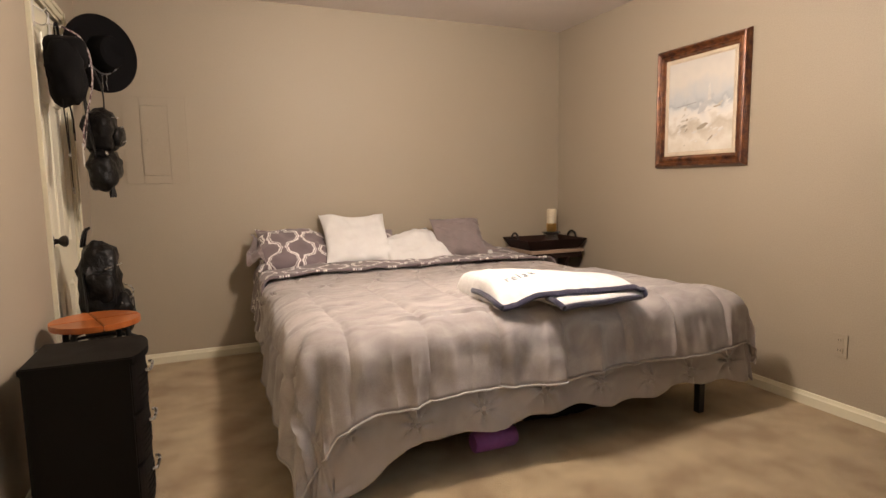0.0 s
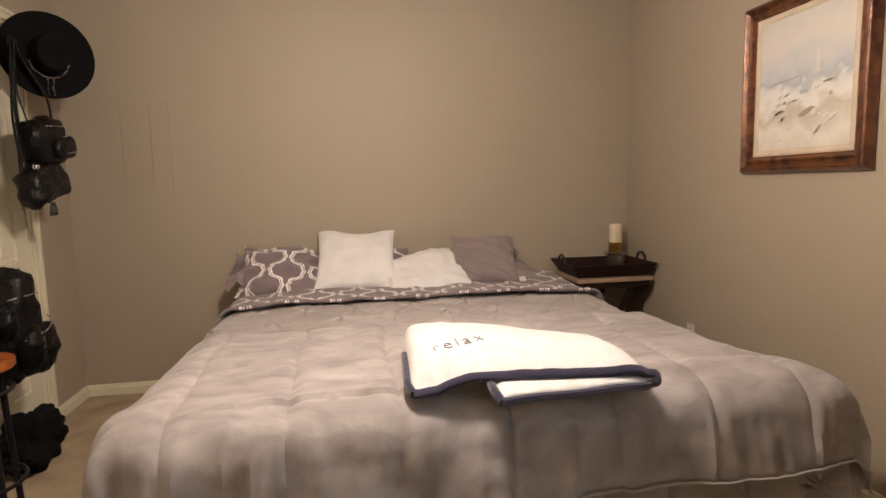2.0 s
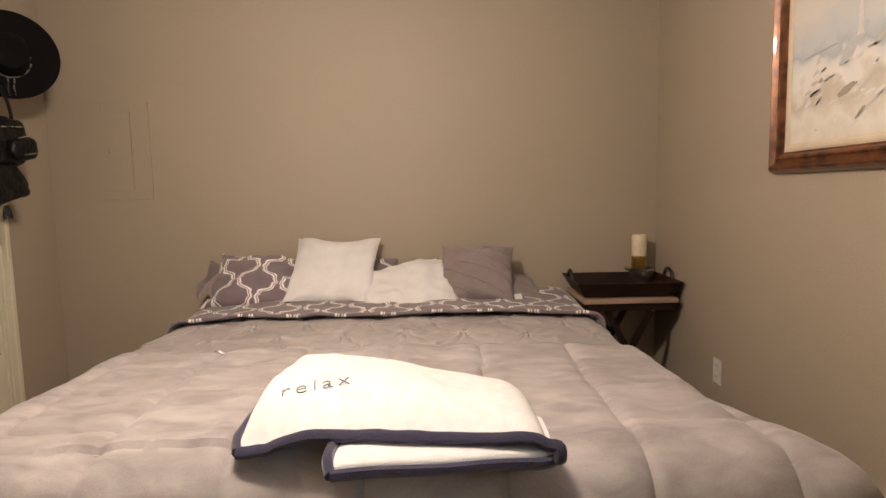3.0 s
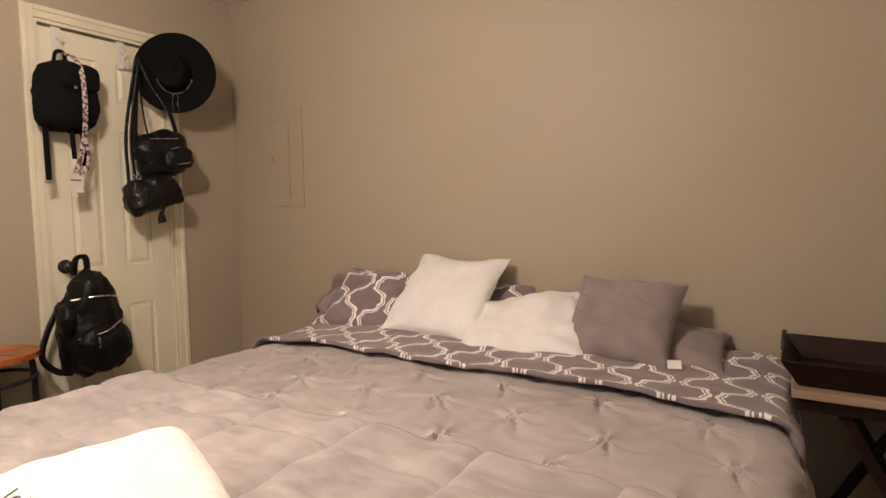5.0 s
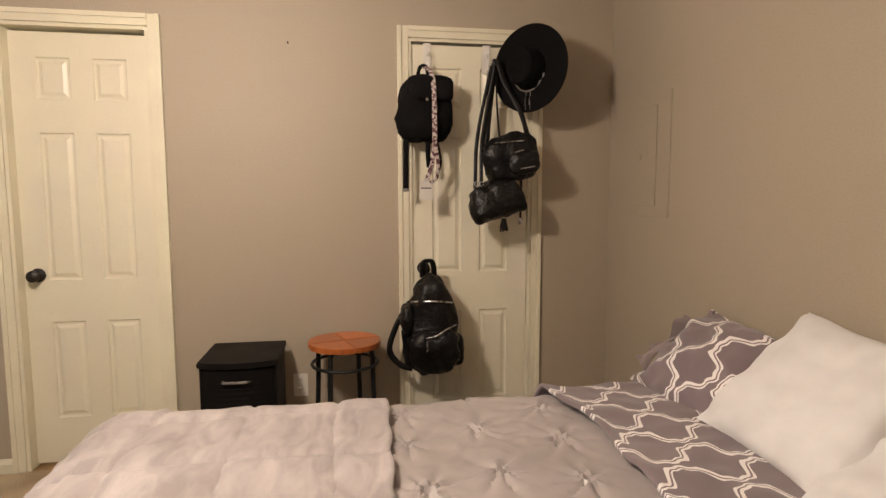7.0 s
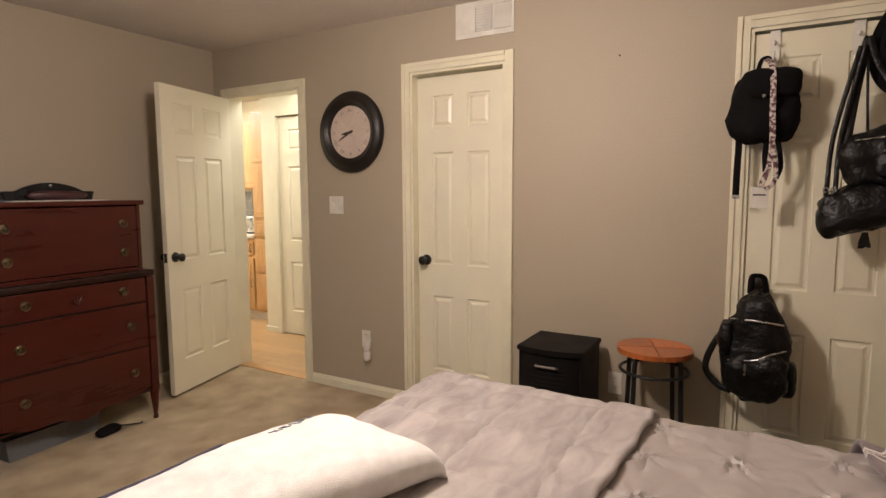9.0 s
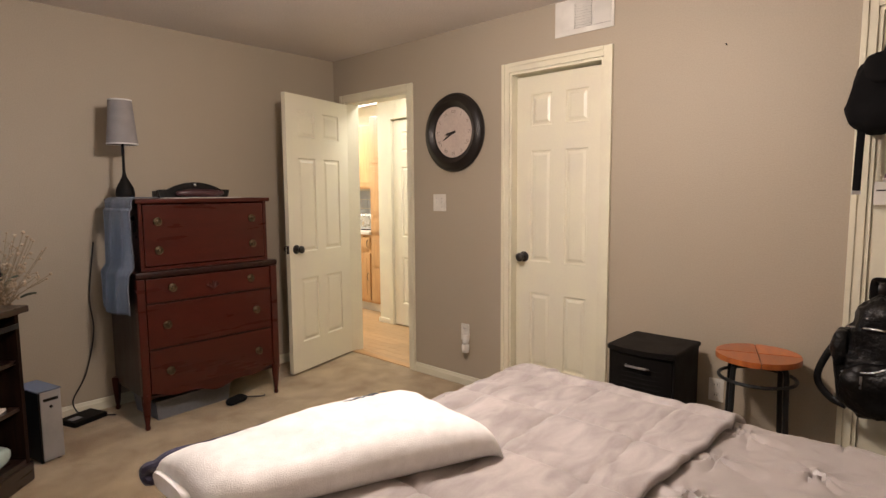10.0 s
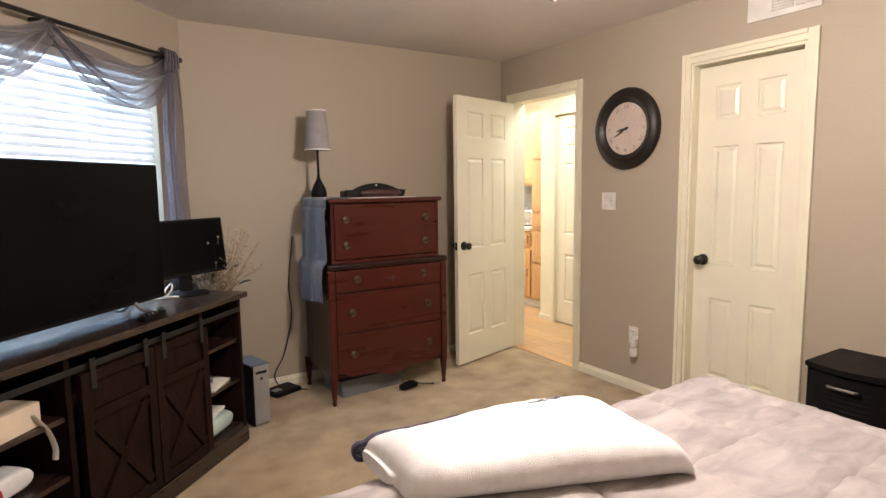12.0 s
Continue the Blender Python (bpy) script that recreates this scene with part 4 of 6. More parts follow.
# ---- nightstand with tray and candle ----
stand = thing("tray_table", "dark wood folding tray table with crossed legs beside the bed", "side table", pose(4.15, 5.262, -0.0))
bm = bmesh.new()
add_box(bm, -0.245, 0.245, -0.20, 0.20, 0.613, 0.638, 0.004)
part("tabletop", bm, material("tan_edge_board", (0.36, 0.25, 0.18), 0.5, scale=6, fine=60, stretch=(1, 8, 8)), stand, "tan wood top board")
part("apron", box(-0.23, 0.23, -0.185, 0.185, 0.573, 0.614, 0.003), M_darkwood, stand)
for y in (-0.165, 0.165):
    for sgn in (-1, 1):
        bm = bmesh.new()
        vs = add_box(bm, -0.015, 0.015, -0.010, 0.010, 0.0, 0.645)
        part("leg", bm, M_darkwood, stand, at=Matrix.Translation((sgn * 0.19, y + sgn * 0.011, 0.0)) @ pose(0, 0, 0, 0, -sgn * 28, 0))
for x in (-0.19, 0.19):
    part("stretcher", box(x - 0.012, x + 0.012, -0.155, 0.155, 0.04, 0.065, 0.003), M_darkwood, stand)

tray = thing("serving_tray", "dark carved wooden serving tray with ring handles", "tray", pose(4.150, 5.268, 0.640, 0, 0, -1))
bm = bmesh.new()
loops = []
for w, dd, z in ((0.225, 0.165, 0.0), (0.268, 0.205, 0.072), (0.273, 0.210, 0.080), (0.266, 0.203, 0.080), (0.218, 0.158, 0.010)):
    loops.append([bm.verts.new((sx * w, sy * dd, z)) for sx, sy in ((-1, -1), (1, -1), (1, 1), (-1, 1))])
for p, q in zip(loops, loops[1:]):
    for i in range(4):
        bm.faces.new((p[i], p[(i + 1) % 4], q[(i + 1) % 4], q[i]))
bm.faces.new(loops[0][::-1])
bm.faces.new(loops[-1])
bmesh.ops.bevel(bm, geom=list(bm.edges), offset=0.002, segments=1, affect="EDGES")
part("tray_body", bm, M_darkwood, tray, "deep flared dark wood tray")
for s in (-1, 1):
    pts = [(s * 0.268, 0.055 * math.cos(radians(t)), 0.078 + 0.048 * math.sin(radians(t))) for t in range(0, 181, 12)]
    part("handle", tube(pts, 0.008, 8), M_bronze, tray, "dark ring handle", smooth=True)
candle = thing("candle_holder", "cream pillar candle with gold band on glass holder", "candle", pose(4.30, 5.385, 0.651))
part("glass_base", lathe([(0, 0), (0.062, 0), (0.068, 0.012), (0.060, 0.05), (0.035, 0.075), (0.075, 0.092), (0.078, 0.102), (0.070, 0.100), (0.02, 0.088), (0, 0.088)], 32), M_glass, candle, "clear fluted glass base", smooth=True)
part("gold_cup", lathe([(0, 0.104), (0.040, 0.104), (0.042, 0.108), (0.042, 0.172), (0.038, 0.174), (0.0, 0.172)], 28), M_gold, candle, "gold metal band", smooth=True)
part("candle", lathe([(0, 0.17), (0.040, 0.172), (0.041, 0.285), (0.036, 0.292), (0.025, 0.280), (0, 0.278)], 28), M_wax, candle, "cream wax pillar", smooth=True)
part("wick", tube([(0, 0, 0.277), (0.002, 0, 0.295)], 0.0012, 6), M_ink, candle)

# ---- plastic drawer cart ----
cart = thing("drawer_cart", "black plastic three-drawer storage cart with silver handles", "drawer cart", pose(1.025, 3.645, 0.0))


def bowed(x0, x1, bulge, y0, y1, z0, z1, nseg=12):
    """A block whose front (high x) bows outwards."""
    bm = bmesh.new()
    outline = [(x0, y0)] + [(x1 + bulge * (1 - (2 * i / nseg - 1) ** 2), y0 + (y1 - y0) * i / nseg) for i in range(nseg + 1)] + [(x0, y1)]
    a = [bm.verts.new((x, y, z0)) for x, y in outline]
    b = [bm.verts.new((x, y, z1)) for x, y in outline]
    bm.faces.new(a[::-1])
    bm.faces.new(b)
    for i in range(len(outline)):
        j = (i + 1) % len(outline)
        bm.faces.new((a[i], a[j], b[j], b[i]))
    bmesh.ops.bevel(bm, geom=[e for e in bm.edges if abs(e.verts[0].co.z - e.verts[1].co.z) < 1e-6], offset=0.004, segments=2, affect="EDGES")
    bmesh.ops.recalc_face_normals(bm, faces=bm.faces)
    return bm


part("top", bowed(0.0, 0.325, 0.035, -0.165, 0.165, 0.575, 0.60), M_blackplastic, cart, "black lid with bowed front")
bm = bmesh.new()
for y0, y1 in ((-0.158, -0.148), (0.148, 0.158)):
    add_box(bm, 0.005, 0.315, y0, y1, 0.0, 0.576, 0.002)
add_box(bm, 0.004, 0.012, -0.148, 0.148, 0.0, 0.576)
add_box(bm, 0.012, 0.31, -0.148, 0.148, 0.0, 0.015)
part("shell", bm, M_blackplastic, cart)
for k in range(3):
    z = 0.018 + 0.187 * k
    dr = part("drawer", bowed(0.02, 0.318, 0.030, -0.146, 0.146, z, z + 0.176), M_blackplastic, cart)
    for j in range(5):
        zz = z + 0.03 + j * 0.022
        pts = [(0.3192 + 0.030 * (1 - (2 * i / 10 - 1) ** 2 * 0.99), -0.13 + 0.26 * i / 10, zz) for i in range(11)]
        part("rib", tube(pts, 0.003, 5), M_blackplastic, dr)
    pts = [(0.352, -0.055, z + 0.128), (0.366, -0.05, z + 0.128), (0.369, 0.0, z + 0.128), (0.366, 0.05, z + 0.128), (0.352, 0.055, z + 0.128)]
    part("handle", tube(curve_points(pts, 12), 0.0055, 8), M_steel, dr, "silver bar handle", smooth=True)

# ---- stool ----
stool = thing("stool", "round orange-wood stool with black tubular steel legs", "stool", pose(1.155, 4.092, 0, 0, 0, 18))
for k in range(4):
    bm = bmesh.new()
    a0, a1 = radians(90 * k + 0.5), radians(90 * k + 89.5)
    pts = [(0.003 * math.cos((a0 + a1) / 2), 0.003 * math.sin((a0 + a1) / 2))] + [(0.168 * math.cos(a0 + (a1 - a0) * i / 14), 0.168 * math.sin(a0 + (a1 - a0) * i / 14)) for i in range(15)]
    lo = [bm.verts.new((x, y, 0.598)) for x, y in pts]
    hi = [bm.verts.new((x, y, 0.622)) for x, y in pts]
    bm.faces.new(lo[::-1])
    bm.faces.new(hi)
    for i in range(len(pts)):
        j = (i + 1) % len(pts)
        bm.faces.new((lo[i], lo[j], hi[j], hi[i]))
    bmesh.ops.bevel(bm, geom=[e for e in bm.edges if abs(e.verts[0].co.z - e.verts[1].co.z) < 1e-6], offset=0.003, segments=2, affect="EDGES")
    part("seat_wedge", bm, M_orange, stool, "orange-stained wood wedge")
part("seat_core", lathe([(0, 0.596), (0.160, 0.596), (0.160, 0.617), (0, 0.617)], 40), M_seam, stool)
for k in range(4):
    a = radians(45 + 90 * k)
    c, s = math.cos(a), math.sin(a)
    pts = curve_points([(0.06 * c, 0.06 * s, 0.588), (0.12 * c, 0.12 * s, 0.585), (0.140 * c, 0.140 * s, 0.56), (0.145 * c, 0.145 * s, 0.4), (0.165 * c, 0.165 * s, 0.008)], 26)
    leg = part("leg", tube(pts, 0.0115, 10), M_blackmetal, stool, smooth=True)
    part("foot", lathe([(0, 0), (0.015, 0), (0.015, 0.02), (0.012, 0.024), (0, 0.024)], 12), M_blackplastic, leg, "black rubber foot", at=pose(0.165 * c, 0.165 * s, 0))
for z, r in ((0.515, 0.152), (0.17, 0.165)):
    pts = [(r * math.cos(2 * math.pi * i / 40), r * math.sin(2 * math.pi * i / 40), z) for i in range(41)]
    part("ring", tube(pts, 0.008, 8), M_blackmetal, stool, smooth=True)

# ---- bags and hat on the closet door ----
FACE = 0.945


def soft_body(sx, sy, sz, power=2.6, seed=0.0, lump=0.012, taper=0.0, n=36):
    """A stuffed bag body centred on the origin, sx deep, sy wide, sz tall."""
    bm = bmesh.new()
    bmesh.ops.create_uvsphere(bm, u_segments=n, v_segments=n // 2 + 6, radius=1.0)
    for v in bm.verts:
        x, y, z = v.co
        m = (abs(x) ** power + abs(y) ** power + abs(z) ** power) ** (1 / power)
        x, y, z = x / m, y / m, z / m
        k = 1 - taper * z
        p = Vector((x * sx / 2, y * sy / 2 * k, z * sz / 2))
        p += Vector((x, y, z)).normalized() * lump * (noise.noise(p * 14 + Vector((seed, 0, seed))) + 0.6 * noise.noise(p * 34 + Vector((0, seed, 0))))
        v.co = p
    return bm


def strap(name, ctrl, r, mat, parent, flat=0.25, label="", count=28):
    return part(name, tube(curve_points(ctrl, count), r, 8, flat), mat, parent, label, smooth=True)


def hook(y):
    th = thing("over_door_hook", "white metal over-the-door hook", "hook", pose(FACE, y, 2.037), "hooks on the closet door")
    bm = bmesh.new()
    add_box(bm, 0.0, 0.003, -0.02, 0.02, -0.13, 0.004)
    add_box(bm, -0.036, 0.003, -0.02, 0.02, 0.0045, 0.0075)
    part("strip", bm, M_whiteplastic, th)
    part("prong", tube(curve_points([(0.003, 0, -0.11), (0.03, 0, -0.125), (0.05, 0, -0.115), (0.055, 0, -0.09)], 12), 0.004, 8), M_whiteplastic, th, smooth=True)
    part("prong", tube(curve_points([(0.003, 0, -0.04), (0.04, 0, -0.06), (0.055, 0, -0.045)], 10), 0.004, 8), M_whiteplastic, th, smooth=True)
    return th


hook(4.515)
hook(4.815)

pk = thing("backpack", "small black canvas flap backpack with lanyard hanging on hook", "backpack", pose(1.06, 4.485, 1.70, 0, 0, 8))
body = part("body", soft_body(0.15, 0.26, 0.29, 3.2, 1.0, 0.018, 0.12), M_canvas, pk, smooth=True)
flap = soft_body(0.17, 0.225, 0.13, 4.0, 2.0, 0.006)
part("flap", flap, M_canvas, pk, smooth=True, at=pose(0.004, 0.02, 0.095))
part("snap", lathe([(0, 0), (0.008, 0), (0.006, 0.004), (0, 0.005)], 12), M_steel, pk, "steel snap", at=pose(0.091, -0.01, 0.04, 0, 90, 0))
strap("top_loop", [(-0.03, -0.03, 0.13), (-0.03, -0.015, 0.2), (-0.025, 0.005, 0.215), (-0.02, 0.02, 0.2), (-0.02, 0.03, 0.13)], 0.009, M_canvas, pk, 0.35)
strap("hanging_strap", [(-0.02, -0.085, -0.13), (-0.015, -0.088, -0.25), (-0.01, -0.09, -0.375)], 0.014, M_canvas, pk, 0.2)
part("strap_buckle", box(-0.016, -0.004, -0.106, -0.074, -0.385, -0.370, 0.002), M_steel, pk, "steel strap end")
strap("hanging_strap", [(0.0, 0.06, -0.13), (0.01, 0.075, -0.24), (0.01, 0.06, -0.30)], 0.010, M_canvas, pk, 0.3)
strap("hanging_strap", [(0.0, 0.02, -0.13), (0.01, 0.015, -0.2), (0.01, 0.02, -0.27)], 0.012, M_canvas, pk, 0.3)
M_lanyard = material("patterned_ribbon", (0.55, 0.48, 0.44), 0.8, scale=70, fine=240, second=(0.08, 0.03, 0.04), amount=0.12)
lan = thing("lanyard", "patterned ribbon lanyard with white badge over the backpack", "lanyard", pose(1.06, 4.485, 1.70, 0, 0, 8), "")
strap("ribbon", [(0.0, 0.0, 0.205), (0.065, 0.015, 0.17), (0.098, 0.02, 0.09), (0.100, 0.022, -0.03), (0.075, 0.03, -0.15), (0.05, 0.025, -0.25), (0.045, 0.0, -0.33)], 0.011, M_lanyard, lan, 0.2)
strap("ribbon", [(0.075, 0.03, -0.15), (0.06, 0.05, -0.25), (0.05, 0.045, -0.32), (0.045, 0.015, -0.345)], 0.009, M_lanyard, lan, 0.2)
part("badge", box(0.038, 0.042, -0.035, 0.030, -0.425, -0.335, 0.0015), M_whiteplastic, lan, "white plastic badge card")
part("badge_print", box(0.0418, 0.0424, -0.028, 0.022, -0.372, -0.366), M_ink, lan)
part("clip", box(0.036, 0.044, -0.010, 0.004, -0.338, -0.318, 0.002), M_steel, lan)

ht = thing("hat", "wide-brim black felt hat with silver chain band", "hat", pose(1.095, 5.015, 1.892, 0, 90, 0) )
ht.matrix_world = pose(1.14, 4.985, 1.895, 0, 0, -50) @ pose(0, 0, 0, 0, 90, 0)
part("brim", lathe([(0.085, 0.0), (0.15, -0.004), (0.195, 0.004), (0.205, 0.010), (0.203, 0.014), (0.15, 0.004), (0.088, 0.008)], 56), M_felt, ht, smooth=True)
bm = lathe([(0.098, 0.0), (0.094, 0.04), (0.088, 0.085), (0.078, 0.104), (0.055, 0.108), (0.03, 0.096), (0, 0.090)], 48)
for v in bm.verts:
    v.co.y *= 0.86
part("crown", bm, M_felt, ht, "pinched felt crown", smooth=True)
pts = [(0.101 * math.cos(t), 0.087 * math.sin(t), 0.020 + 0.004 * math.sin(9 * t)) for t in [radians(-75 + 150 * i / 30) for i in range(31)]]
bm = bmesh.new()
for a, b in zip(pts[::1], pts[1::1]):
    mid = (Vector(a) + Vector(b)) / 2
    bmesh.ops.create_icosphere(bm, subdivisions=1, radius=0.0045, matrix=Matrix.Translation(mid + Vector((0.006, 0, 0))))
part("chain_band", bm, M_steel, ht, "silver chain band")
bm = bmesh.new()
for dy in (-0.014, 0.010):
    for i in range(9):
        bmesh.ops.create_icosphere(bm, subdivisions=1, radius=0.0042, matrix=Matrix.Translation((0.105 + 0.0105 * i, dy + 0.002 * math.sin(i), 0.018)))
part("chain_tassel", bm, M_steel, ht, "silver chain tassel")

bag = thing("shoulder_bag", "black leather shoulder bag with silver zips on door hook", "handbag", pose(1.125, 4.898, 1.475, 0, 0, -6))
part("body", soft_body(0.14, 0.26, 0.215, 3.6, 3.0, 0.020), M_leather, bag, smooth=True, at=pose(0, 0, 0, 12, 0, 0))
part("pocket", soft_body(0.06, 0.15, 0.11, 3.2, 4.0, 0.006), M_leather, bag, smooth=True, at=pose(0.065, 0.05, -0.025, 10, 0, 0))
strap("strap", [(-0.03, -0.12, 0.05), (-0.05, -0.10, 0.25), (-0.06, -0.075, 0.44), (-0.05, -0.065, 0.475)], 0.016, M_leather, bag, 0.25)
strap("strap", [(-0.05, -0.065, 0.475), (-0.02, -0.03, 0.36), (0.01, 0.04, 0.22), (0.0, 0.085, 0.09)], 0.012, M_leather, bag, 0.3)
strap("strap", [(-0.05, -0.07, 0.47), (-0.06, -0.06, 0.25), (-0.03, -0.05, 0.08)], 0.005, M_leather, bag, 0.6)
for y0, y1, z, x in ((-0.09, 0.05, 0.065, 0.074), (0.0, 0.045, 0.02, 0.096), (0.03, 0.10, -0.055, 0.094)):
    part("zip", tube([(x, y0, z), (x + 0.002, y1, z + 0.012)], 0.0028, 6), M_steel, bag, "silver zip")
bag2 = thing("handbag", "soft black leather handbag hanging by strap on closet door", "handbag", pose(1.14, 4.822, 1.275, 0, 0, -4))
part("body", soft_body(0.13, 0.26, 0.19, 3.2, 5.0, 0.020, 0.14), M_leather, bag2, smooth=True, at=pose(0, 0, 0, 18, 0, 0))
strap("strap", [(-0.02, -0.10, 0.05), (-0.05, -0.085, 0.3), (-0.065, -0.015, 0.64)], 0.009, M_leather, bag2, 0.35)
strap("strap", [(-0.02, -0.07, 0.06), (-0.05, -0.06, 0.3), (-0.06, 0.0, 0.64)], 0.009, M_leather, bag2, 0.35)
for y in (-0.10, -0.075):
    part("ring", lathe([(0.010, -0.003), (0.013, 0), (0.010, 0.003), (0.007, 0), (0.010, -0.003)], 14), M_steel, bag2, "silver ring", at=pose(0.03, y, 0.075, 0, 90, 0))
bm = bmesh.new()
for i in range(14):
    a = 2 * math.pi * i / 14
    add_tube(bm, [(0.006 * math.cos(a), 0.006 * math.sin(a), 0), (0.014 * math.cos(a), 0.018 * math.sin(a), -0.055 - 0.008 * math.sin(i * 3))], 0.004, 5)
part("tassel", bm, M_leather, bag2, "black leather tassel", at=pose(0.02, 0.035, -0.09))
loop_s = thing("belt", "thin black belt hanging over the closet door", "belt", pose(FACE + 0.012, 5.0, 1.18))
part("strap", tube([(0, 0, 0.0), (0, 0.005, 0.4)], 0.006, 8, 0.4), M_leather, loop_s)
part("buckle", box(-0.004, 0.006, -0.012, 0.012, -0.035, 0.0, 0.002), M_steel, loop_s, "small steel buckle")

lp = thing("leather_backpack", "black leather backpack with zips hanging from closet doorknob", "backpack", pose(1.12, 4.505, 0.675, 0, 0, -2))
part("body", soft_body(0.18, 0.25, 0.50, 2.5, 7.0, 0.024, 0.36), M_leather, lp, smooth=True)
part("front_pocket", soft_body(0.10, 0.235, 0.20, 2.8, 8.0, 0.020), M_leather, lp, smooth=True, at=pose(0.085, 0.012, -0.115))
part("side_pocket", soft_body(0.11, 0.06, 0.15, 3.2, 8.6, 0.010), M_leather, lp, smooth=True, at=pose(0.02, -0.115, 0.03))
part("side_pocket", soft_body(0.11, 0.06, 0.15, 3.2, 9.1, 0.010), M_leather, lp, smooth=True, at=pose(0.02, 0.125, -0.12))
strap("top_loop", [(-0.06, -0.035, 0.22), (-0.045, -0.03, 0.29), (-0.03, -0.01, 0.305), (-0.045, 0.015, 0.29), (-0.06, 0.025, 0.22)], 0.014, M_leather, lp, 0.5)
strap("shoulder_strap", [(-0.05, -0.10, 0.10), (-0.03, -0.17, -0.02), (-0.02, -0.20, -0.13), (-0.01, -0.15, -0.20), (0.0, -0.09, -0.22)], 0.014, M_leather, lp, 0.4)
strap("zip", [(0.045, -0.10, 0.118), (0.088, -0.02, 0.128), (0.088, 0.04, 0.125), (0.05, 0.10, 0.112)], 0.004, M_steel, lp, 1.0, "silver zip")
strap("zip", [(0.10, -0.10, -0.052), (0.135, 0.0, -0.03), (0.125, 0.06, 0.0), (0.08, 0.115, 0.012)], 0.0035, M_steel, lp, 1.0, "silver zip")
part("zip_pull", box(0.136, 0.140, -0.035, -0.027, -0.10, -0.05, 0.001), M_steel, lp, "silver zip pull")
part("hang_tag", box(0.030, 0.032, -0.012, 0.006, 0.175, 0.205, 0.001), M_paper, lp, "white paper tag")
floorbag = thing("gym_bag", "black canvas bag slumped on the floor by the closet", "bag", pose(1.10, 4.60, 0.12, 0, 0, 4))
part("body", soft_body(0.19, 0.30, 0.24, 3.4, 11.0, 0.040, 0.2), M_canvas, floorbag, smooth=True)


# ---- chest of drawers ----
dres = thing("chest_of_drawers", "tall antique mahogany chest of drawers with brass pulls", "dresser", pose(2.322, 1.13, 0))
# local frame: x along the wall, y towards the room
HW, DF, DB = 0.435, 0.262, -0.26
bm = bmesh.new()
add_box(bm, -HW + 0.03, -HW + 0.05, DB, DF - 0.01, 0.17, 0.865)
add_box(bm, HW - 0.05, HW - 0.03, DB, DF - 0.01, 0.17, 0.865)
add_box(bm, -HW + 0.05, HW - 0.05, DB, DB + 0.012, 0.17, 0.865)
add_box(bm, -HW + 0.05, HW - 0.05, DB + 0.012, DF - 0.012, 0.175, 0.19)
part("lower_case", bm, M_mahoganyd, dres)
part("waist_moulding", box(-HW, HW, DB, DF + 0.012, 0.868, 0.905, 0.012), M_mahoganyd, dres, "dark moulded waist ledge")
UW, UF = 0.39, 0.232
bm = bmesh.new()
add_box(bm, -UW, -UW + 0.02, DB, UF, 0.905, 1.285, 0.002)
add_box(bm, UW - 0.02, UW, DB, UF, 0.905, 1.285, 0.002)
add_box(bm, -UW + 0.02, UW - 0.02, DB, DB + 0.012, 0.905, 1.285)
add_box(bm, -UW + 0.02, UW - 0.02, UF - 0.016, UF, 0.905, 0.925)
part("upper_case", bm, M_mahogany, dres)
part("top", box(-UW - 0.018, UW + 0.018, DB, UF + 0.02, 1.285, 1.311, 0.007), M_mahogany, dres)


def pull(parent, x, z, y):
    base = part("handle", lathe([(0, 0), (0.024, 0), (0.022, 0.004), (0.010, 0.006), (0.007, 0.014), (0, 0.015)], 20), M_brass, parent, "aged brass oval pull", smooth=True, at=pose(x, y, z, -90, 0, 0))
    pts = [(0.021 * math.cos(radians(t)), -0.021 * math.sin(radians(t)) * -1 + 0.002, 0.011) for t in range(0, 361, 20)]
    part("bail", tube(pts, 0.0025, 6), M_brass, base, smooth=True)


def drawer(x0, x1, z0, z1, y, pulls, name="drawer"):
    d = part(name, box(x0, x1, y - 0.018, y, z0, z1, 0.005), M_mahogany, dres)
    for px, pz in pulls:
        pull(d, px, pz, y)
    return d


drawer(-UW + 0.024, UW - 0.024, 0.930, 1.278, UF + 0.002, [(a, b) for a in (-0.285, 0.290) for b in (1.020, 1.182)], "fall_front")
dm = drawer(-0.382, 0.382, 0.725, 0.862, DF, [(-0.248, 0.802), (0.238, 0.802)])
drawer(-0.382, 0.382, 0.462, 0.715, DF, [(-0.280, 0.592), (0.276, 0.592)])
drawer(-0.382, 0.382, 0.205, 0.452, DF, [(-0.285, 0.320), (0.272, 0.320)])
bm = bmesh.new()
for i in range(5):
    a = radians(90 + (i - 2) * 34)
    add_tube(bm, curve_points([(0, 0.268, 0.77), (0.022 * math.cos(a), 0.271, 0.775 + 0.02 * math.sin(a)), (0.045 * math.cos(a), 0.268, 0.775 + 0.042 * math.sin(a))], 8), lambda t: 0.007 * (1 - t) + 0.002, 6)
part("carving", bm, M_mahogany, dm, "carved leaf ornament", smooth=True)
for z in (0.457, 0.720):
    part("rail", box(-0.386, 0.386, DF - 0.02, DF - 0.004, z - 0.004, z + 0.004), M_mahoganyd, dres)
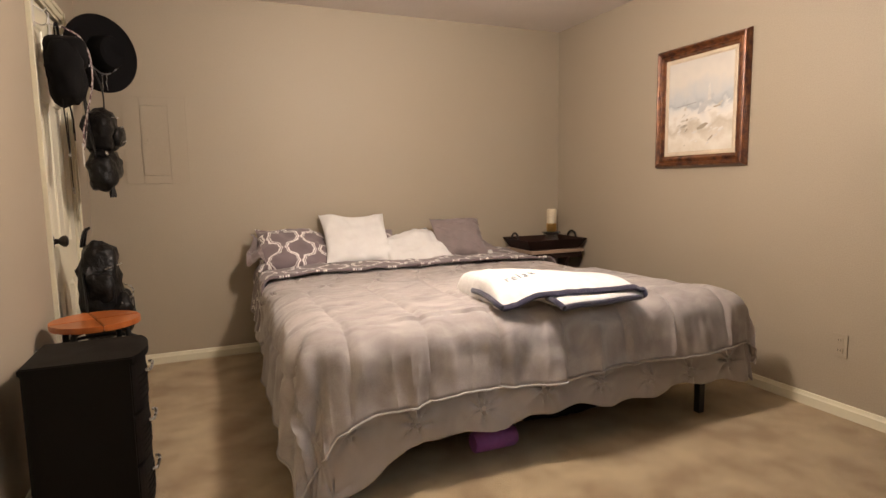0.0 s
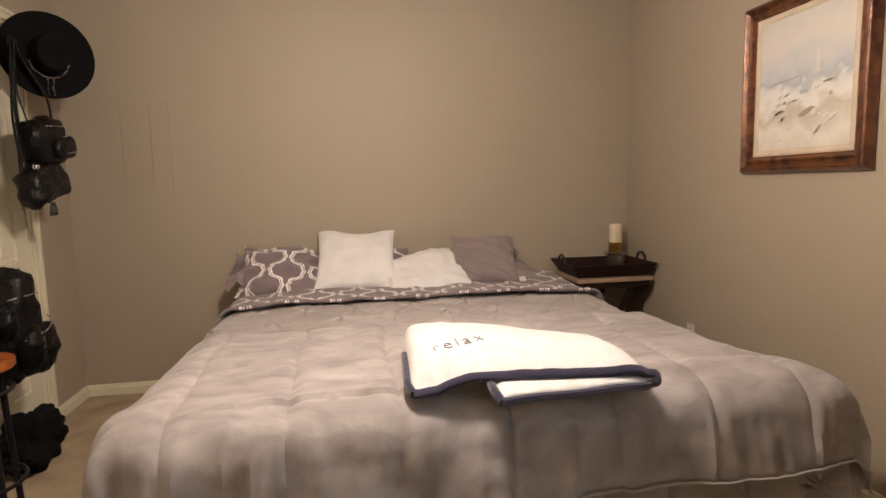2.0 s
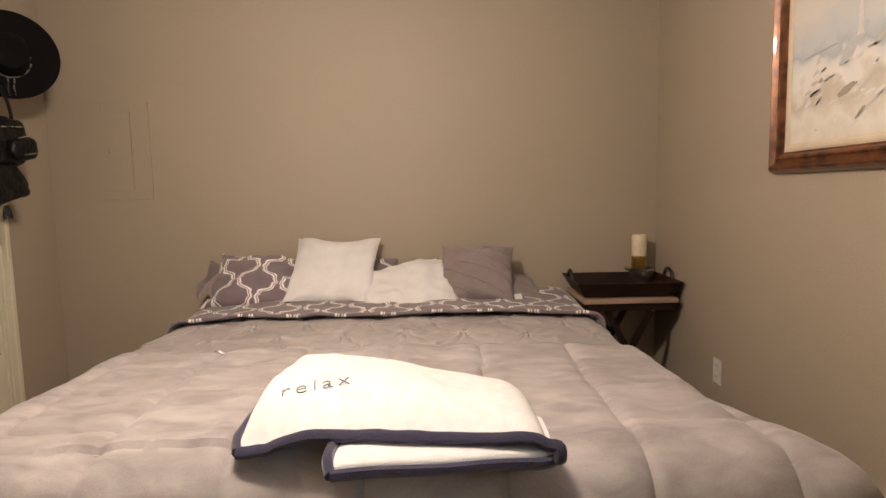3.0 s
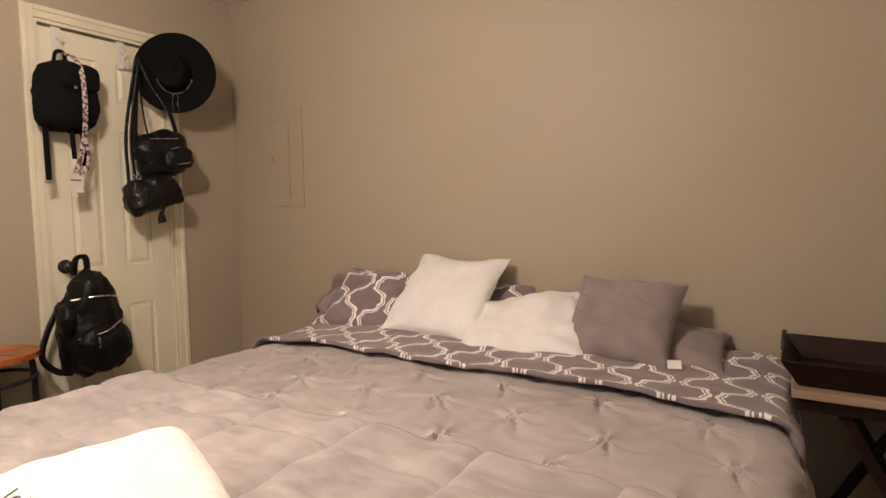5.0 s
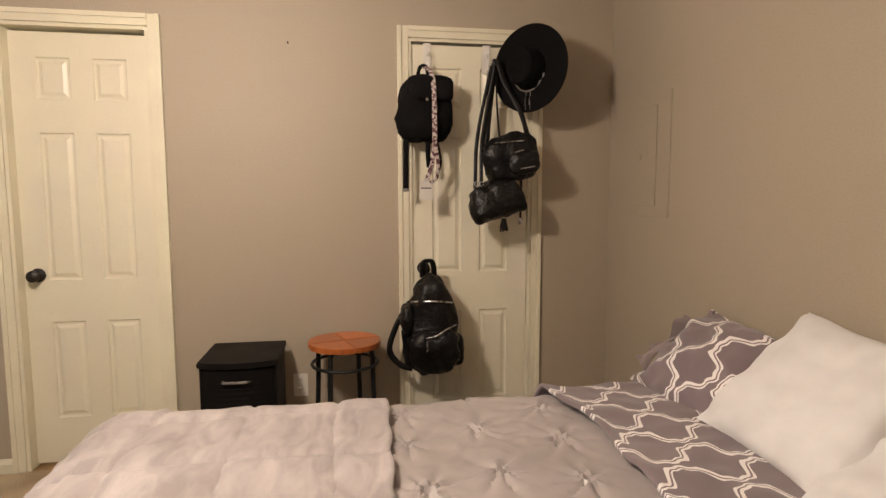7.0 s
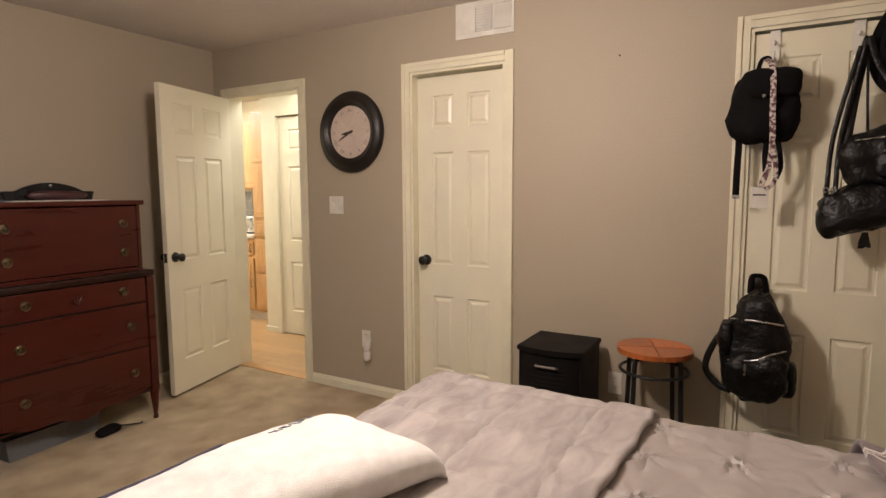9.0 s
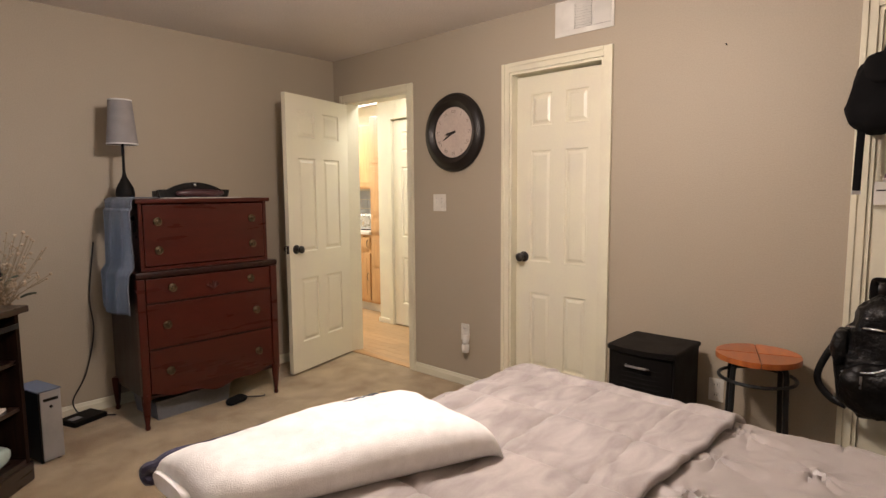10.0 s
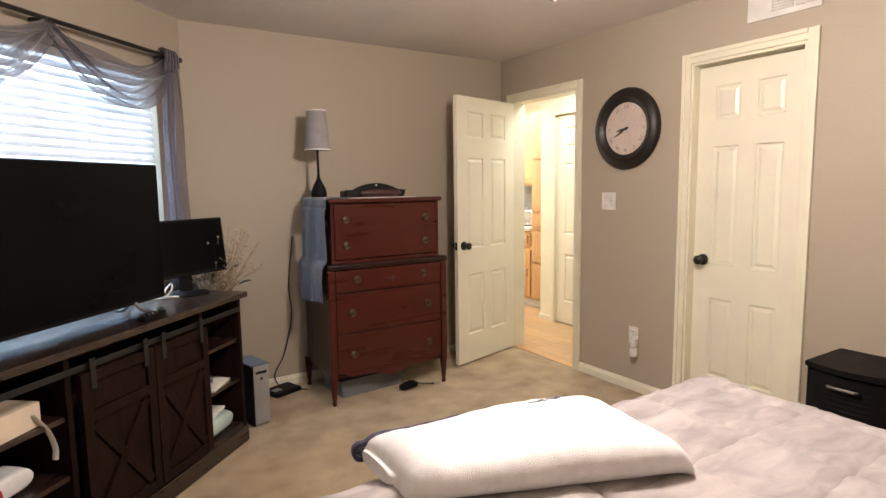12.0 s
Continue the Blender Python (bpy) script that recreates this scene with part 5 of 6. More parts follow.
for sx in (-1, 1):
    part("corner_post", box(sx * 0.409 - 0.022, sx * 0.409 + 0.022, DF - 0.035, DF + 0.006, 0.17, 0.866, 0.006), M_mahogany, dres)
    for y, nm in ((DF - 0.016, "leg"), (DB + 0.025, "leg")):
        bm = lathe([(0, 0), (0.012, 0), (0.016, 0.012), (0.011, 0.028), (0.015, 0.05), (0.020, 0.10), (0.025, 0.165), (0.026, 0.205), (0, 0.205)], 4 if y < 0 else 16)
        part(nm, bm, M_mahogany, dres, smooth=True, at=pose(sx * 0.409, y, 0))
outline = [(-0.387, 0.205), (0.387, 0.205)] + [(0.387 - 0.774 * i / 24, 0.172 - 0.022 * math.cos(2 * math.pi * (i / 24 - 0.5)) ** 1 - 0.012 * math.cos(6 * math.pi * (i / 24 - 0.5))) for i in range(25)]
bm = bmesh.new()
f0 = [bm.verts.new((x, DF - 0.016, z)) for x, z in outline]
f1 = [bm.verts.new((x, DF - 0.002, z)) for x, z in outline]
bm.faces.new(f0)
bm.faces.new(f1[::-1])
for i in range(len(outline)):
    j = (i + 1) % len(outline)
    bm.faces.new((f0[i], f0[j], f1[j], f1[i]))
bmesh.ops.recalc_face_normals(bm, faces=bm.faces)
part("apron", bm, M_mahogany, dres, "shaped lower apron")

lampd = thing("table_lamp", "slim black table lamp with tapered grey linen shade, unlit", "lamp", pose(2.662, 1.04, 1.311))
part("base", lathe([(0, 0), (0.045, 0), (0.050, 0.01), (0.052, 0.03), (0.046, 0.065), (0.028, 0.10), (0.013, 0.13), (0.008, 0.16), (0.0075, 0.33), (0.010, 0.335), (0.010, 0.345), (0, 0.346)], 28), M_blackplastic, lampd, "black bottle-shaped base", smooth=True)
sh = part("shade", lathe([(0.083, 0.318), (0.062, 0.575), (0.060, 0.575), (0.081, 0.318), (0.083, 0.318)], 40), M_shade, lampd, "grey tapered linen shade", smooth=True)
for r, z in ((0.0835, 0.320), (0.0625, 0.573)):
    part("shade_trim", lathe([(r, -0.004), (r + 0.0012, -0.003), (r + 0.0012, 0.003), (r, 0.004)], 40), M_whitecloth, sh, "white trim band", at=pose(0, 0, z))
part("socket", lathe([(0, 0.34), (0.014, 0.34), (0.014, 0.40), (0, 0.40)], 12), M_bronze, lampd)

val = thing("valet_case", "dark leather arched valet case on the chest", "case", pose(2.30, 1.11, 1.312))
outline = [(-0.21, 0.0), (0.21, 0.0), (0.225, 0.05), (0.205, 0.052)] + [(0.165 - 0.33 * i / 16, 0.052 + 0.045 * math.sin(math.pi * i / 16) ** 0.8) for i in range(17)] + [(-0.205, 0.052), (-0.225, 0.05)]
bm = bmesh.new()
f0 = [bm.verts.new((x, 0.03, z)) for x, z in outline]
f1 = [bm.verts.new((x, 0.055, z)) for x, z in outline]
bm.faces.new(f0)
bm.faces.new(f1[::-1])
for i in range(len(outline)):
    j = (i + 1) % len(outline)
    bm.faces.new((f0[i], f0[j], f1[j], f1[i]))
bmesh.ops.recalc_face_normals(bm, faces=bm.faces)
part("arched_front", bm, M_leather, val, "dark leather arched panel")
part("tray", box(-0.20, 0.20, -0.11, 0.03, 0.0, 0.045, 0.006), M_leather, val)
part("roll", soft_body(0.30, 0.06, 0.05, 2.6, 3.0, 0.003), material("oxblood_leather", (0.05, 0.014, 0.018), 0.35, scale=14, fine=160, bump=0.4), val, "oxblood padded roll", smooth=True, at=pose(-0.02, 0.085, 0.03))
part("emblem", lathe([(0, 0), (0.009, 0), (0.007, 0.003), (0, 0.004)], 12), M_steel, val, "small silver emblem", at=pose(0.0, 0.055, 0.080, -90, 0, 0))
papers = thing("letter_tray", "thin metal tray of papers on the chest", "tray", pose(2.29, 1.12, 1.3115))
part("sheet", box(-0.23, 0.25, -0.02, 0.17, 0.0, 0.0035), M_paper, papers)


def towel_point(u, v):
    y = 0.98 + 0.40 * u
    s = v * 0.80
    if s < 0.12:
        x, z = 2.607 + s, 1.318
    elif s < 0.17:
        t = (s - 0.12) / 0.05 * math.pi / 2
        x, z = 2.727 + 0.03 * math.sin(t), 1.288 + 0.03 * math.cos(t)
    else:
        x, z = 2.757, 1.288 - (s - 0.17)
        if z < 0.93:
            x += 0.028 * min((0.93 - z) / 0.04, 1)
    x += (0.014 * math.sin(y * 34 + 2 * v) + 0.010 * fold_noise(y, v, 6, 4)) * min(v * 1.6, 1) + (0.012 if v > 0.25 else 0)
    return Vector((x, y + 0.02 * math.sin(v * 5), z + (0.012 * math.sin(y * 20) if v > 0.95 else 0)))


tow = mesh_object("towel", grid_mesh(40, 60, towel_point), M_towel, smooth=True)
md = tow.modifiers.new("thickness", "SOLIDIFY")
md.thickness, md.offset = 0.006, 0
tagged(tow, "slate blue towel draped over the side of the chest", "towel")

bin_ = thing("storage_bin", "low grey plastic bin under the chest of drawers", "bin", pose(2.42, 1.12, 0, 0, 0, 4))
bm = bmesh.new()
lo = [(-0.24, -0.15), (0.24, -0.15), (0.24, 0.15), (-0.24, 0.15)]
loops = [[bm.verts.new((x * k, y * k, z)) for x, y in lo] for k, z in ((0.94, 0.0), (1.0, 0.11), (1.03, 0.112), (1.03, 0.118), (0.98, 0.118), (0.92, 0.012))]
for p, q in zip(loops, loops[1:]):
    for i in range(4):
        bm.faces.new((p[i], p[(i + 1) % 4], q[(i + 1) % 4], q[i]))
bm.faces.new(loops[0][::-1])
bm.faces.new(loops[-1])
part("tub", bm, material("grey_tub", (0.16, 0.17, 0.19), 0.5), bin_)
pouch = thing("pouch", "small black cloth pouch with cord lying on carpet", "pouch", pose(2.19, 1.36, 0.022, 0, 0, 12))
part("body", soft_body(0.08, 0.15, 0.045, 2.6, 2.0, 0.006), M_canvas, pouch, smooth=True, at=pose(0, 0, 0, 0, 0, 90))
part("cord", tube(curve_points([(-0.07, 0, 0.0), (-0.13, 0.03, -0.012), (-0.17, 0.06, -0.016), (-0.19, 0.045, -0.016)], 18), 0.004, 6), M_cable, pouch, smooth=True)


def cable(ctrl, label, r=0.004, name="power_cable"):
    ob = mesh_object(name, tube(curve_points(ctrl, 40), r, 6), M_cable, smooth=True)
    return tagged(ob, label, "cable", "loose cables")


cable([(2.79, 0.83, 1.05), (2.83, 0.83, 0.72), (2.82, 0.83, 0.5), (2.88, 0.84, 0.25), (2.96, 0.85, 0.10), (2.92, 0.88, 0.006), (2.86, 0.95, 0.006)], "black cable hanging down the wall to the floor")
cable([(2.78, 1.0, 0.006), (2.86, 0.93, 0.008), (2.92, 0.90, 0.008), (2.94, 0.93, 0.012)], "black cable looped on carpet by the modem")
modem = thing("modem", "flat black modem box on the carpet", "modem", pose(2.938, 0.945, 0, 0, 0, 20))
part("shell", box(-0.10, 0.10, -0.075, 0.075, 0.004, 0.034, 0.006), M_blackplastic, modem)
part("label", box(0.02, 0.08, -0.02, 0.03, 0.0335, 0.0345), M_silver, modem, "grey sticker")
pc = thing("computer_tower", "silver and black computer tower standing on carpet", "computer", pose(3.217, 1.333, 0, 0, 0, 14))
part("case", box(-0.055, 0.042, -0.13, 0.09, 0.012, 0.365, 0.006), M_silver, pc, "brushed silver case")
part("side_panel", box(0.042, 0.053, -0.13, 0.09, 0.012, 0.368, 0.004), M_blackplastic, pc, "gloss black side panel")
part("top_edge", box(-0.057, 0.054, -0.135, 0.095, 0.3655, 0.372, 0.003), material("blue_grey_cap", (0.10, 0.12, 0.17), 0.35), pc, "blue-grey top cap")
part("drive_slot", box(-0.04, 0.028, 0.0895, 0.0915, 0.315, 0.330), M_blackplastic, pc)
part("power_button", lathe([(0, 0), (0.008, 0), (0.007, 0.003), (0, 0.0035)], 14), M_blackplastic, pc, at=pose(-0.006, 0.09, 0.285, -90, 0, 0))
for x in (-0.04, 0.035):
    for y in (-0.10, 0.06):
        part("foot", lathe([(0, 0), (0.010, 0), (0.010, 0.013), (0, 0.013)], 10), M_blackplastic, pc, at=pose(x, y, 0))

# ---- media console in the diagonal corner ----
con = thing("media_console", "dark brown farmhouse media console with X-braced barn doors", "media console", DIAG)
S0, S1, O0, O1, H = 0.385, 1.80, 0.37, 0.745, 0.80
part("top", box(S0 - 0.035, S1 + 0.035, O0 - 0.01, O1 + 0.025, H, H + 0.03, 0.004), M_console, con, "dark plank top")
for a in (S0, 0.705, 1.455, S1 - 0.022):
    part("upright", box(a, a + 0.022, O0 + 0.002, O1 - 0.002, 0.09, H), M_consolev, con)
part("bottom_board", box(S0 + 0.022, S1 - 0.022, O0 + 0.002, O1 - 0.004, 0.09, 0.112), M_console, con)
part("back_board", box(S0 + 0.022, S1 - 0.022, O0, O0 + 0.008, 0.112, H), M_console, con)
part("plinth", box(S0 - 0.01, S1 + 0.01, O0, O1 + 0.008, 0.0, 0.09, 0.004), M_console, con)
for a0, a1 in ((S0 + 0.022, 0.705), (1.477, S1 - 0.022)):
    for z in (0.345, 0.565):
        part("shelf", box(a0, a1, O0 + 0.01, O1 - 0.015, z, z + 0.018), M_console, con)
part("rail", box(S0 + 0.03, S1 - 0.03, O1 + 0.012, O1 + 0.018, 0.735, 0.758, 0.001), M_blackmetal, con, "black flat sliding rail")


def barn_door(a0, a1):
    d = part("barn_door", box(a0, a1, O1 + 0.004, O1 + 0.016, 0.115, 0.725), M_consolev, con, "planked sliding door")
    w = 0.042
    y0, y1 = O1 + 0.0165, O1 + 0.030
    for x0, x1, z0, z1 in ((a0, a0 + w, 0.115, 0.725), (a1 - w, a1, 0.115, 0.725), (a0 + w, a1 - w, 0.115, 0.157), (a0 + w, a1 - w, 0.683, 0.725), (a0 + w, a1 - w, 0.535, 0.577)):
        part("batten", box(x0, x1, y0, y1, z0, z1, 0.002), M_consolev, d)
    bw, bh = (a1 - a0 - 2 * w), (0.535 - 0.157)
    ln, an = math.hypot(bw, bh) - 0.03, math.degrees(math.atan2(bh, bw))
    cx, cz = (a0 + a1) / 2, (0.157 + 0.535) / 2
    for s, yy in ((1, 0.0), (-1, 0.002)):
        part("brace", box(-ln / 2, ln / 2, 0, 0.010, -0.019, 0.019, 0.002), M_consolev, d, at=pose(cx, y0 + yy, cz, 0, -s * an, 0))
    for x in (a0 + 0.05, a1 - 0.05):
        hang = part("hanger", box(x - 0.012, x + 0.012, y1, y1 + 0.005, 0.66, 0.775, 0.001), M_blackmetal, d, "black strap hanger")
    return d


barn_door(0.715, 1.068)
barn_door(1.074, 1.440)


def soft_lump(w, dep, tall, seed):
    """A rounded packet standing on z = 0."""
    def point(u, v):
        c, s = math.cos(2 * math.pi * v), math.sin(2 * math.pi * v)
        hy, hz = math.copysign(abs(c) ** 0.42, c), math.copysign(abs(s) ** 0.6, s)
        x = 2 * u - 1
        end = max(1 - abs(x) ** 4, 0) ** 0.5
        lump = 0.006 * fold_noise(x, hy + hz, 2.2, seed)
        return Vector((x * w / 2, hy * dep / 2 * (0.85 + 0.15 * end), tall / 2 + hz * tall / 2 * (0.3 + 0.7 * end) + (lump if hz > 0 else 0)))

    bm = grid_mesh(28, 24, point)
    bmesh.ops.remove_doubles(bm, verts=bm.verts, dist=0.0006)
    return bm


def put_on(name, label, category, s, o, z, bm, mat, rz=0.0, smooth=False):
    ob = mesh_object(name, bm, mat, smooth=smooth)
    ob.matrix_world = DIAG @ pose(s, o, z, 0, 0, rz)
    return tagged(ob, label, category)


put_on("magazine", "glossy magazine lying on the console shelf", "magazine", 0.56, 0.63, 0.3635, box(-0.10, 0.10, -0.09, 0.09, 0, 0.012, 0.002), M_paper, 12)
put_on("notebook", "small dark notebook on the magazine", "notebook", 0.60, 0.60, 0.3757, box(-0.07, 0.07, -0.05, 0.05, 0, 0.02, 0.002), material("slate_cover", (0.12, 0.13, 0.17), 0.6), -8)
put_on("plastic_basket", "pale teal plastic basket on the bottom shelf", "basket", 0.56, 0.61, 0.1125, soft_lump(0.23, 0.22, 0.10, 1.0), M_teal, 4, True)
put_on("paper_stack", "stack of papers in the teal basket", "paper", 0.57, 0.62, 0.2145, box(-0.09, 0.09, -0.07, 0.07, 0, 0.012), M_paper, 9)
ribbon = thing("gift_box", "cream box tied with loose ribbon on the shelf", "box", DIAG @ pose(1.655, 0.65, 0.5835, 0, 0, 6))
part("carton", box(-0.10, 0.09, -0.07, 0.07, 0, 0.085, 0.004), M_liner, ribbon)
part("ribbon", tube(curve_points([(-0.06, 0.072, 0.05), (-0.09, 0.085, 0.0), (-0.10, 0.095, -0.03), (-0.115, 0.10, -0.09), (-0.11, 0.10, -0.13)], 20), 0.012, 6, 0.3), M_whitecloth, ribbon, "loose white ribbon", smooth=True)
put_on("folded_clothes", "dark folded clothes on the console shelf", "clothes", 1.56, 0.60, 0.61, soft_body(0.13, 0.16, 0.05, 2.6, 5.0, 0.012), M_canvas, 0, True)
put_on("red_white_bag", "red and white packet on the console shelf", "packet", 1.66, 0.62, 0.3655, soft_lump(0.20, 0.12, 0.08, 3.0), M_whitecloth, 5, True)
put_on("red_packet", "red packet next to the white packet", "packet", 1.735, 0.675, 0.3655, soft_lump(0.08, 0.06, 0.07, 4.0), M_red, 8, True)
put_on("newspaper", "folded newspaper on the bottom shelf", "newspaper", 1.64, 0.655, 0.1145, box(-0.14, 0.13, -0.11, 0.085, 0, 0.016, 0.003), M_paper, -6)
put_on("newspaper", "folded newspaper on top of another", "newspaper", 1.65, 0.66, 0.1315, box(-0.12, 0.12, -0.09, 0.08, 0, 0.010, 0.003), M_paper, 9)
for k in range(8):
    put_on("print_line", "grey printed line on the newspaper", "print", 1.60 + 0.022 * (k % 4), 0.63 + 0.03 * (k // 4), 0.1418, box(-0.009, 0.009, -0.012, 0.012, 0, 0.0006), M_ink, 9)

tv = thing("television", "large flat black television, switched off", "television", DIAG @ pose(1.28, 0.545, H + 0.031, 0, 0, 1))
part("panel", box(-0.565, 0.565, -0.020, 0.018, 0.035, 0.670, 0.006), M_blackplastic, tv)
part("screen", box(-0.556, 0.556, 0.0182, 0.0195, 0.052, 0.662), M_screen, tv, "dark glossy screen")
part("back_bulge", box(-0.35, 0.35, -0.055, -0.019, 0.10, 0.45, 0.012), M_blackplastic, tv)
for s in (-0.37, 0.37):
    part("foot", tube(curve_points([(s, 0.11, 0.006), (s, 0.05, 0.012), (s, 0.0, 0.045), (s, -0.05, 0.012), (s, -0.10, 0.006)], 16), 0.009, 8), M_silver, tv, "splayed metal foot", smooth=True)
mon = thing("monitor", "small black computer monitor on a round stand", "monitor", DIAG @ pose(0.47, 0.50, H + 0.031, 0, 0, -14))
part("panel", box(-0.255, 0.255, -0.018, 0.014, 0.0, 0.30, 0.006), M_blackplastic, mon, at=pose(0.0, 0.0, 0.095, 6, 0, 0))
part("screen", box(-0.243, 0.243, 0.0142, 0.0155, 0.02, 0.288), M_screen, mon, "dark matte screen", at=pose(0.0, 0.0, 0.095, 6, 0, 0))
part("neck", box(-0.03, 0.03, -0.035, -0.005, 0.01, 0.16, 0.006), M_blackplastic, mon)
part("stand_base", lathe([(0, 0), (0.10, 0), (0.10, 0.008), (0.04, 0.016), (0, 0.017)], 32), M_blackplastic, mon, smooth=True, at=pose(0, 0.005, 0))
rem = thing("remote_control", "slim black remote control on the console", "remote", DIAG @ pose(0.985, 0.70, H + 0.031, 0, 0, 12))
part("body", box(-0.085, 0.085, -0.02, 0.02, 0.0, 0.016, 0.005), M_blackplastic, rem)
for i in range(8):
    part("button", lathe([(0, 0.0155), (0.004, 0.0155), (0.004, 0.018), (0, 0.0185)], 8), M_silver, rem, at=pose(-0.065 + 0.016 * i, 0.006 * (-1) ** i, 0))
ob = mesh_object("white_cable", tube(curve_points([DIAG @ Vector(p) for p in ((0.62, 0.48, 0.84), (0.60, 0.50, 0.88), (0.57, 0.47, 0.90), (0.60, 0.45, 0.86), (0.64, 0.49, 0.85), (0.58, 0.52, 0.836), (0.66, 0.43, 0.836))], 40), 0.005, 6), M_whiteplastic, smooth=True)
tagged(ob, "tangled white cable behind the monitor", "cable", "loose cables")

# ---- dried flowers in a vase beside the console ----
rnd = random.Random(4)
pl = thing("dried_flowers", "vase of dried twigs and small flowers behind the console", "plant", DIAG @ pose(0.13, 0.43, 0))
part("vase", lathe([(0, 0), (0.06, 0), (0.075, 0.1), (0.085, 0.3), (0.06, 0.5), (0.045, 0.58), (0.055, 0.62), (0.05, 0.62), (0.04, 0.58), (0, 0.56)], 28), M_bronze, pl, "tall dark vase", smooth=True)
stems = bmesh.new()
heads = bmesh.new()
tips = []
for i in range(110):
    a, lean = rnd.uniform(0, 2 * math.pi), rnd.uniform(0.05, 0.29)
    top = Vector((lean * math.cos(a), lean * math.sin(a), rnd.uniform(0.88, 1.15)))
    mid = Vector((top.x * 0.35, top.y * 0.35, 0.80))
    pts = curve_points([(0, 0, 0.57), mid, top], 8)
    add_tube(stems, pts, 0.0016, 4)
    for k in range(5):
        q = Vector(pts[3 + k])
        e = q + Vector((rnd.uniform(-0.05, 0.05), rnd.uniform(-0.05, 0.05), rnd.uniform(0.01, 0.06)))
        add_tube(stems, [q, (q + e) / 2 + Vector((0, 0, 0.004)), e], 0.001, 3)
        tips.append(e)
    tips.append(top)
for t in tips:
    bmesh.ops.create_icosphere(heads, subdivisions=1, radius=rnd.uniform(0.004, 0.010), matrix=Matrix.Translation(t))
tagged(part("twig_bunch", stems, M_twig, pl), "thin brown twigs", kind="stuff")
tagged(part("blossom_spray", heads, material("dried_blossom", (0.42, 0.31, 0.20), 0.9, random_tint=0.2, scale=60), pl), "tiny beige dried blossoms", kind="stuff")
for i in range(16):
    a = rnd.uniform(0, 2 * math.pi)
    bm = grid_mesh(4, 6, lambda u, v: Vector(((u - 0.5) * 0.034 * math.sin(math.pi * min(v + 0.08, 1)), v * 0.075, 0.012 * math.sin(v * 2.5) - 0.02 * abs(u - 0.5))))
    r = rnd.uniform(0.04, 0.17)
    part("leaf", bm, M_leaf, pl, "dark dried leaf", at=Matrix.Translation((r * math.cos(a), r * math.sin(a), rnd.uniform(0.80, 0.95))) @ pose(0, 0, 0, rnd.uniform(-40, 60), rnd.uniform(-30, 30), math.degrees(a) - 90))

# ---- window, blinds and scarf ----
win = thing("window_1", "white-framed window with blinds lowered in the diagonal wall", "window", WINDOW_AT, kind="structure")
a0, a1, z0, z1 = WIN
bm = bmesh.new()
for x0, x1, c0, c1 in ((a0, a0 + 0.045, z0, z1), (a1 - 0.045, a1, z0, z1), (a0 + 0.045, a1 - 0.045, z0, z0 + 0.045), (a0 + 0.045, a1 - 0.045, z1 - 0.045, z1), (0.99, 1.03, z0 + 0.045, z1 - 0.045)):
    add_box(bm, x0, x1, -0.10, -0.06, c0, c1, 0.003)
part("window_frame", bm, M_whiteplastic, win)
for p0, p1 in ((a0 + 0.045, 0.99), (1.03, a1 - 0.045)):
    g = part("pane", box(p0, p1, -0.083, -0.079, z0 + 0.045, z1 - 0.045), M_glass, win)
    g.visible_shadow = False
part("window_sill", box(a0 - 0.03, a1 + 0.03, -0.058, 0.03, z0 - 0.022, z0 - 0.002, 0.004), M_trim, win)
bl = thing("window_blind", "white horizontal slat blind, slats half open", "blind", WINDOW_AT)
part("head_rail", box(a0 + 0.012, a1 - 0.012, -0.052, -0.008, z1 - 0.045, z1 - 0.004, 0.003), M_blind, bl)
slat = bmesh.new()
prof = [(-0.024, 0.0), (-0.012, 0.0035), (0.0, 0.0045), (0.012, 0.0035), (0.024, 0.0)]
rows_ = [[slat.verts.new((x, y, z)) for y, z in prof] for x in (a0 + 0.015, a1 - 0.015)]
for i in range(4):
    slat.faces.new((rows_[0][i], rows_[1][i], rows_[1][i + 1], rows_[0][i + 1]))
first = part("slat", slat, M_blind, bl)
count = int((z1 - 0.07 - z0 - 0.03) / 0.042)
for k in range(count):
    ob = first if k == 0 else new("slat", first.data)
    ob.parent = bl
    ob.matrix_local = pose(0, -0.031, z1 - 0.075 - 0.042 * k, -62, 0, 0)
part("bottom_rail", box(a0 + 0.015, a1 - 0.015, -0.045, -0.02, z0 + 0.005, z0 + 0.025, 0.003), M_blind, bl)
for s in (a0 + 0.14, 0.72, 1.30, a1 - 0.14):
    part("ladder_cord", tube([(s, -0.008, z1 - 0.05), (s, -0.008, z0 + 0.02)], 0.0015, 5), M_blind, bl)
rod = thing("curtain_rod", "dark bronze curtain rod with small ball finials", "curtain rod", WINDOW_AT)
part("rod", tube([(0.15, 0.085, 2.14), (1.93, 0.085, 2.14)], 0.011, 12), M_bronze, rod, smooth=True)
for s, sg in ((0.15, -1), (1.93, 1)):
    part("finial", lathe([(0, 0), (0.012, 0), (0.012, 0.008), (0.008, 0.014), (0.017, 0.028), (0.010, 0.045), (0, 0.05)], 16), M_bronze, rod, smooth=True, at=pose(s, 0.085, 2.14, 0, 90 * sg, 0))
for s in (0.23, 1.0, 1.85):
    part("bracket", box(s - 0.008, s + 0.008, 0.0, 0.08, 2.133, 2.147, 0.002), M_bronze, rod)


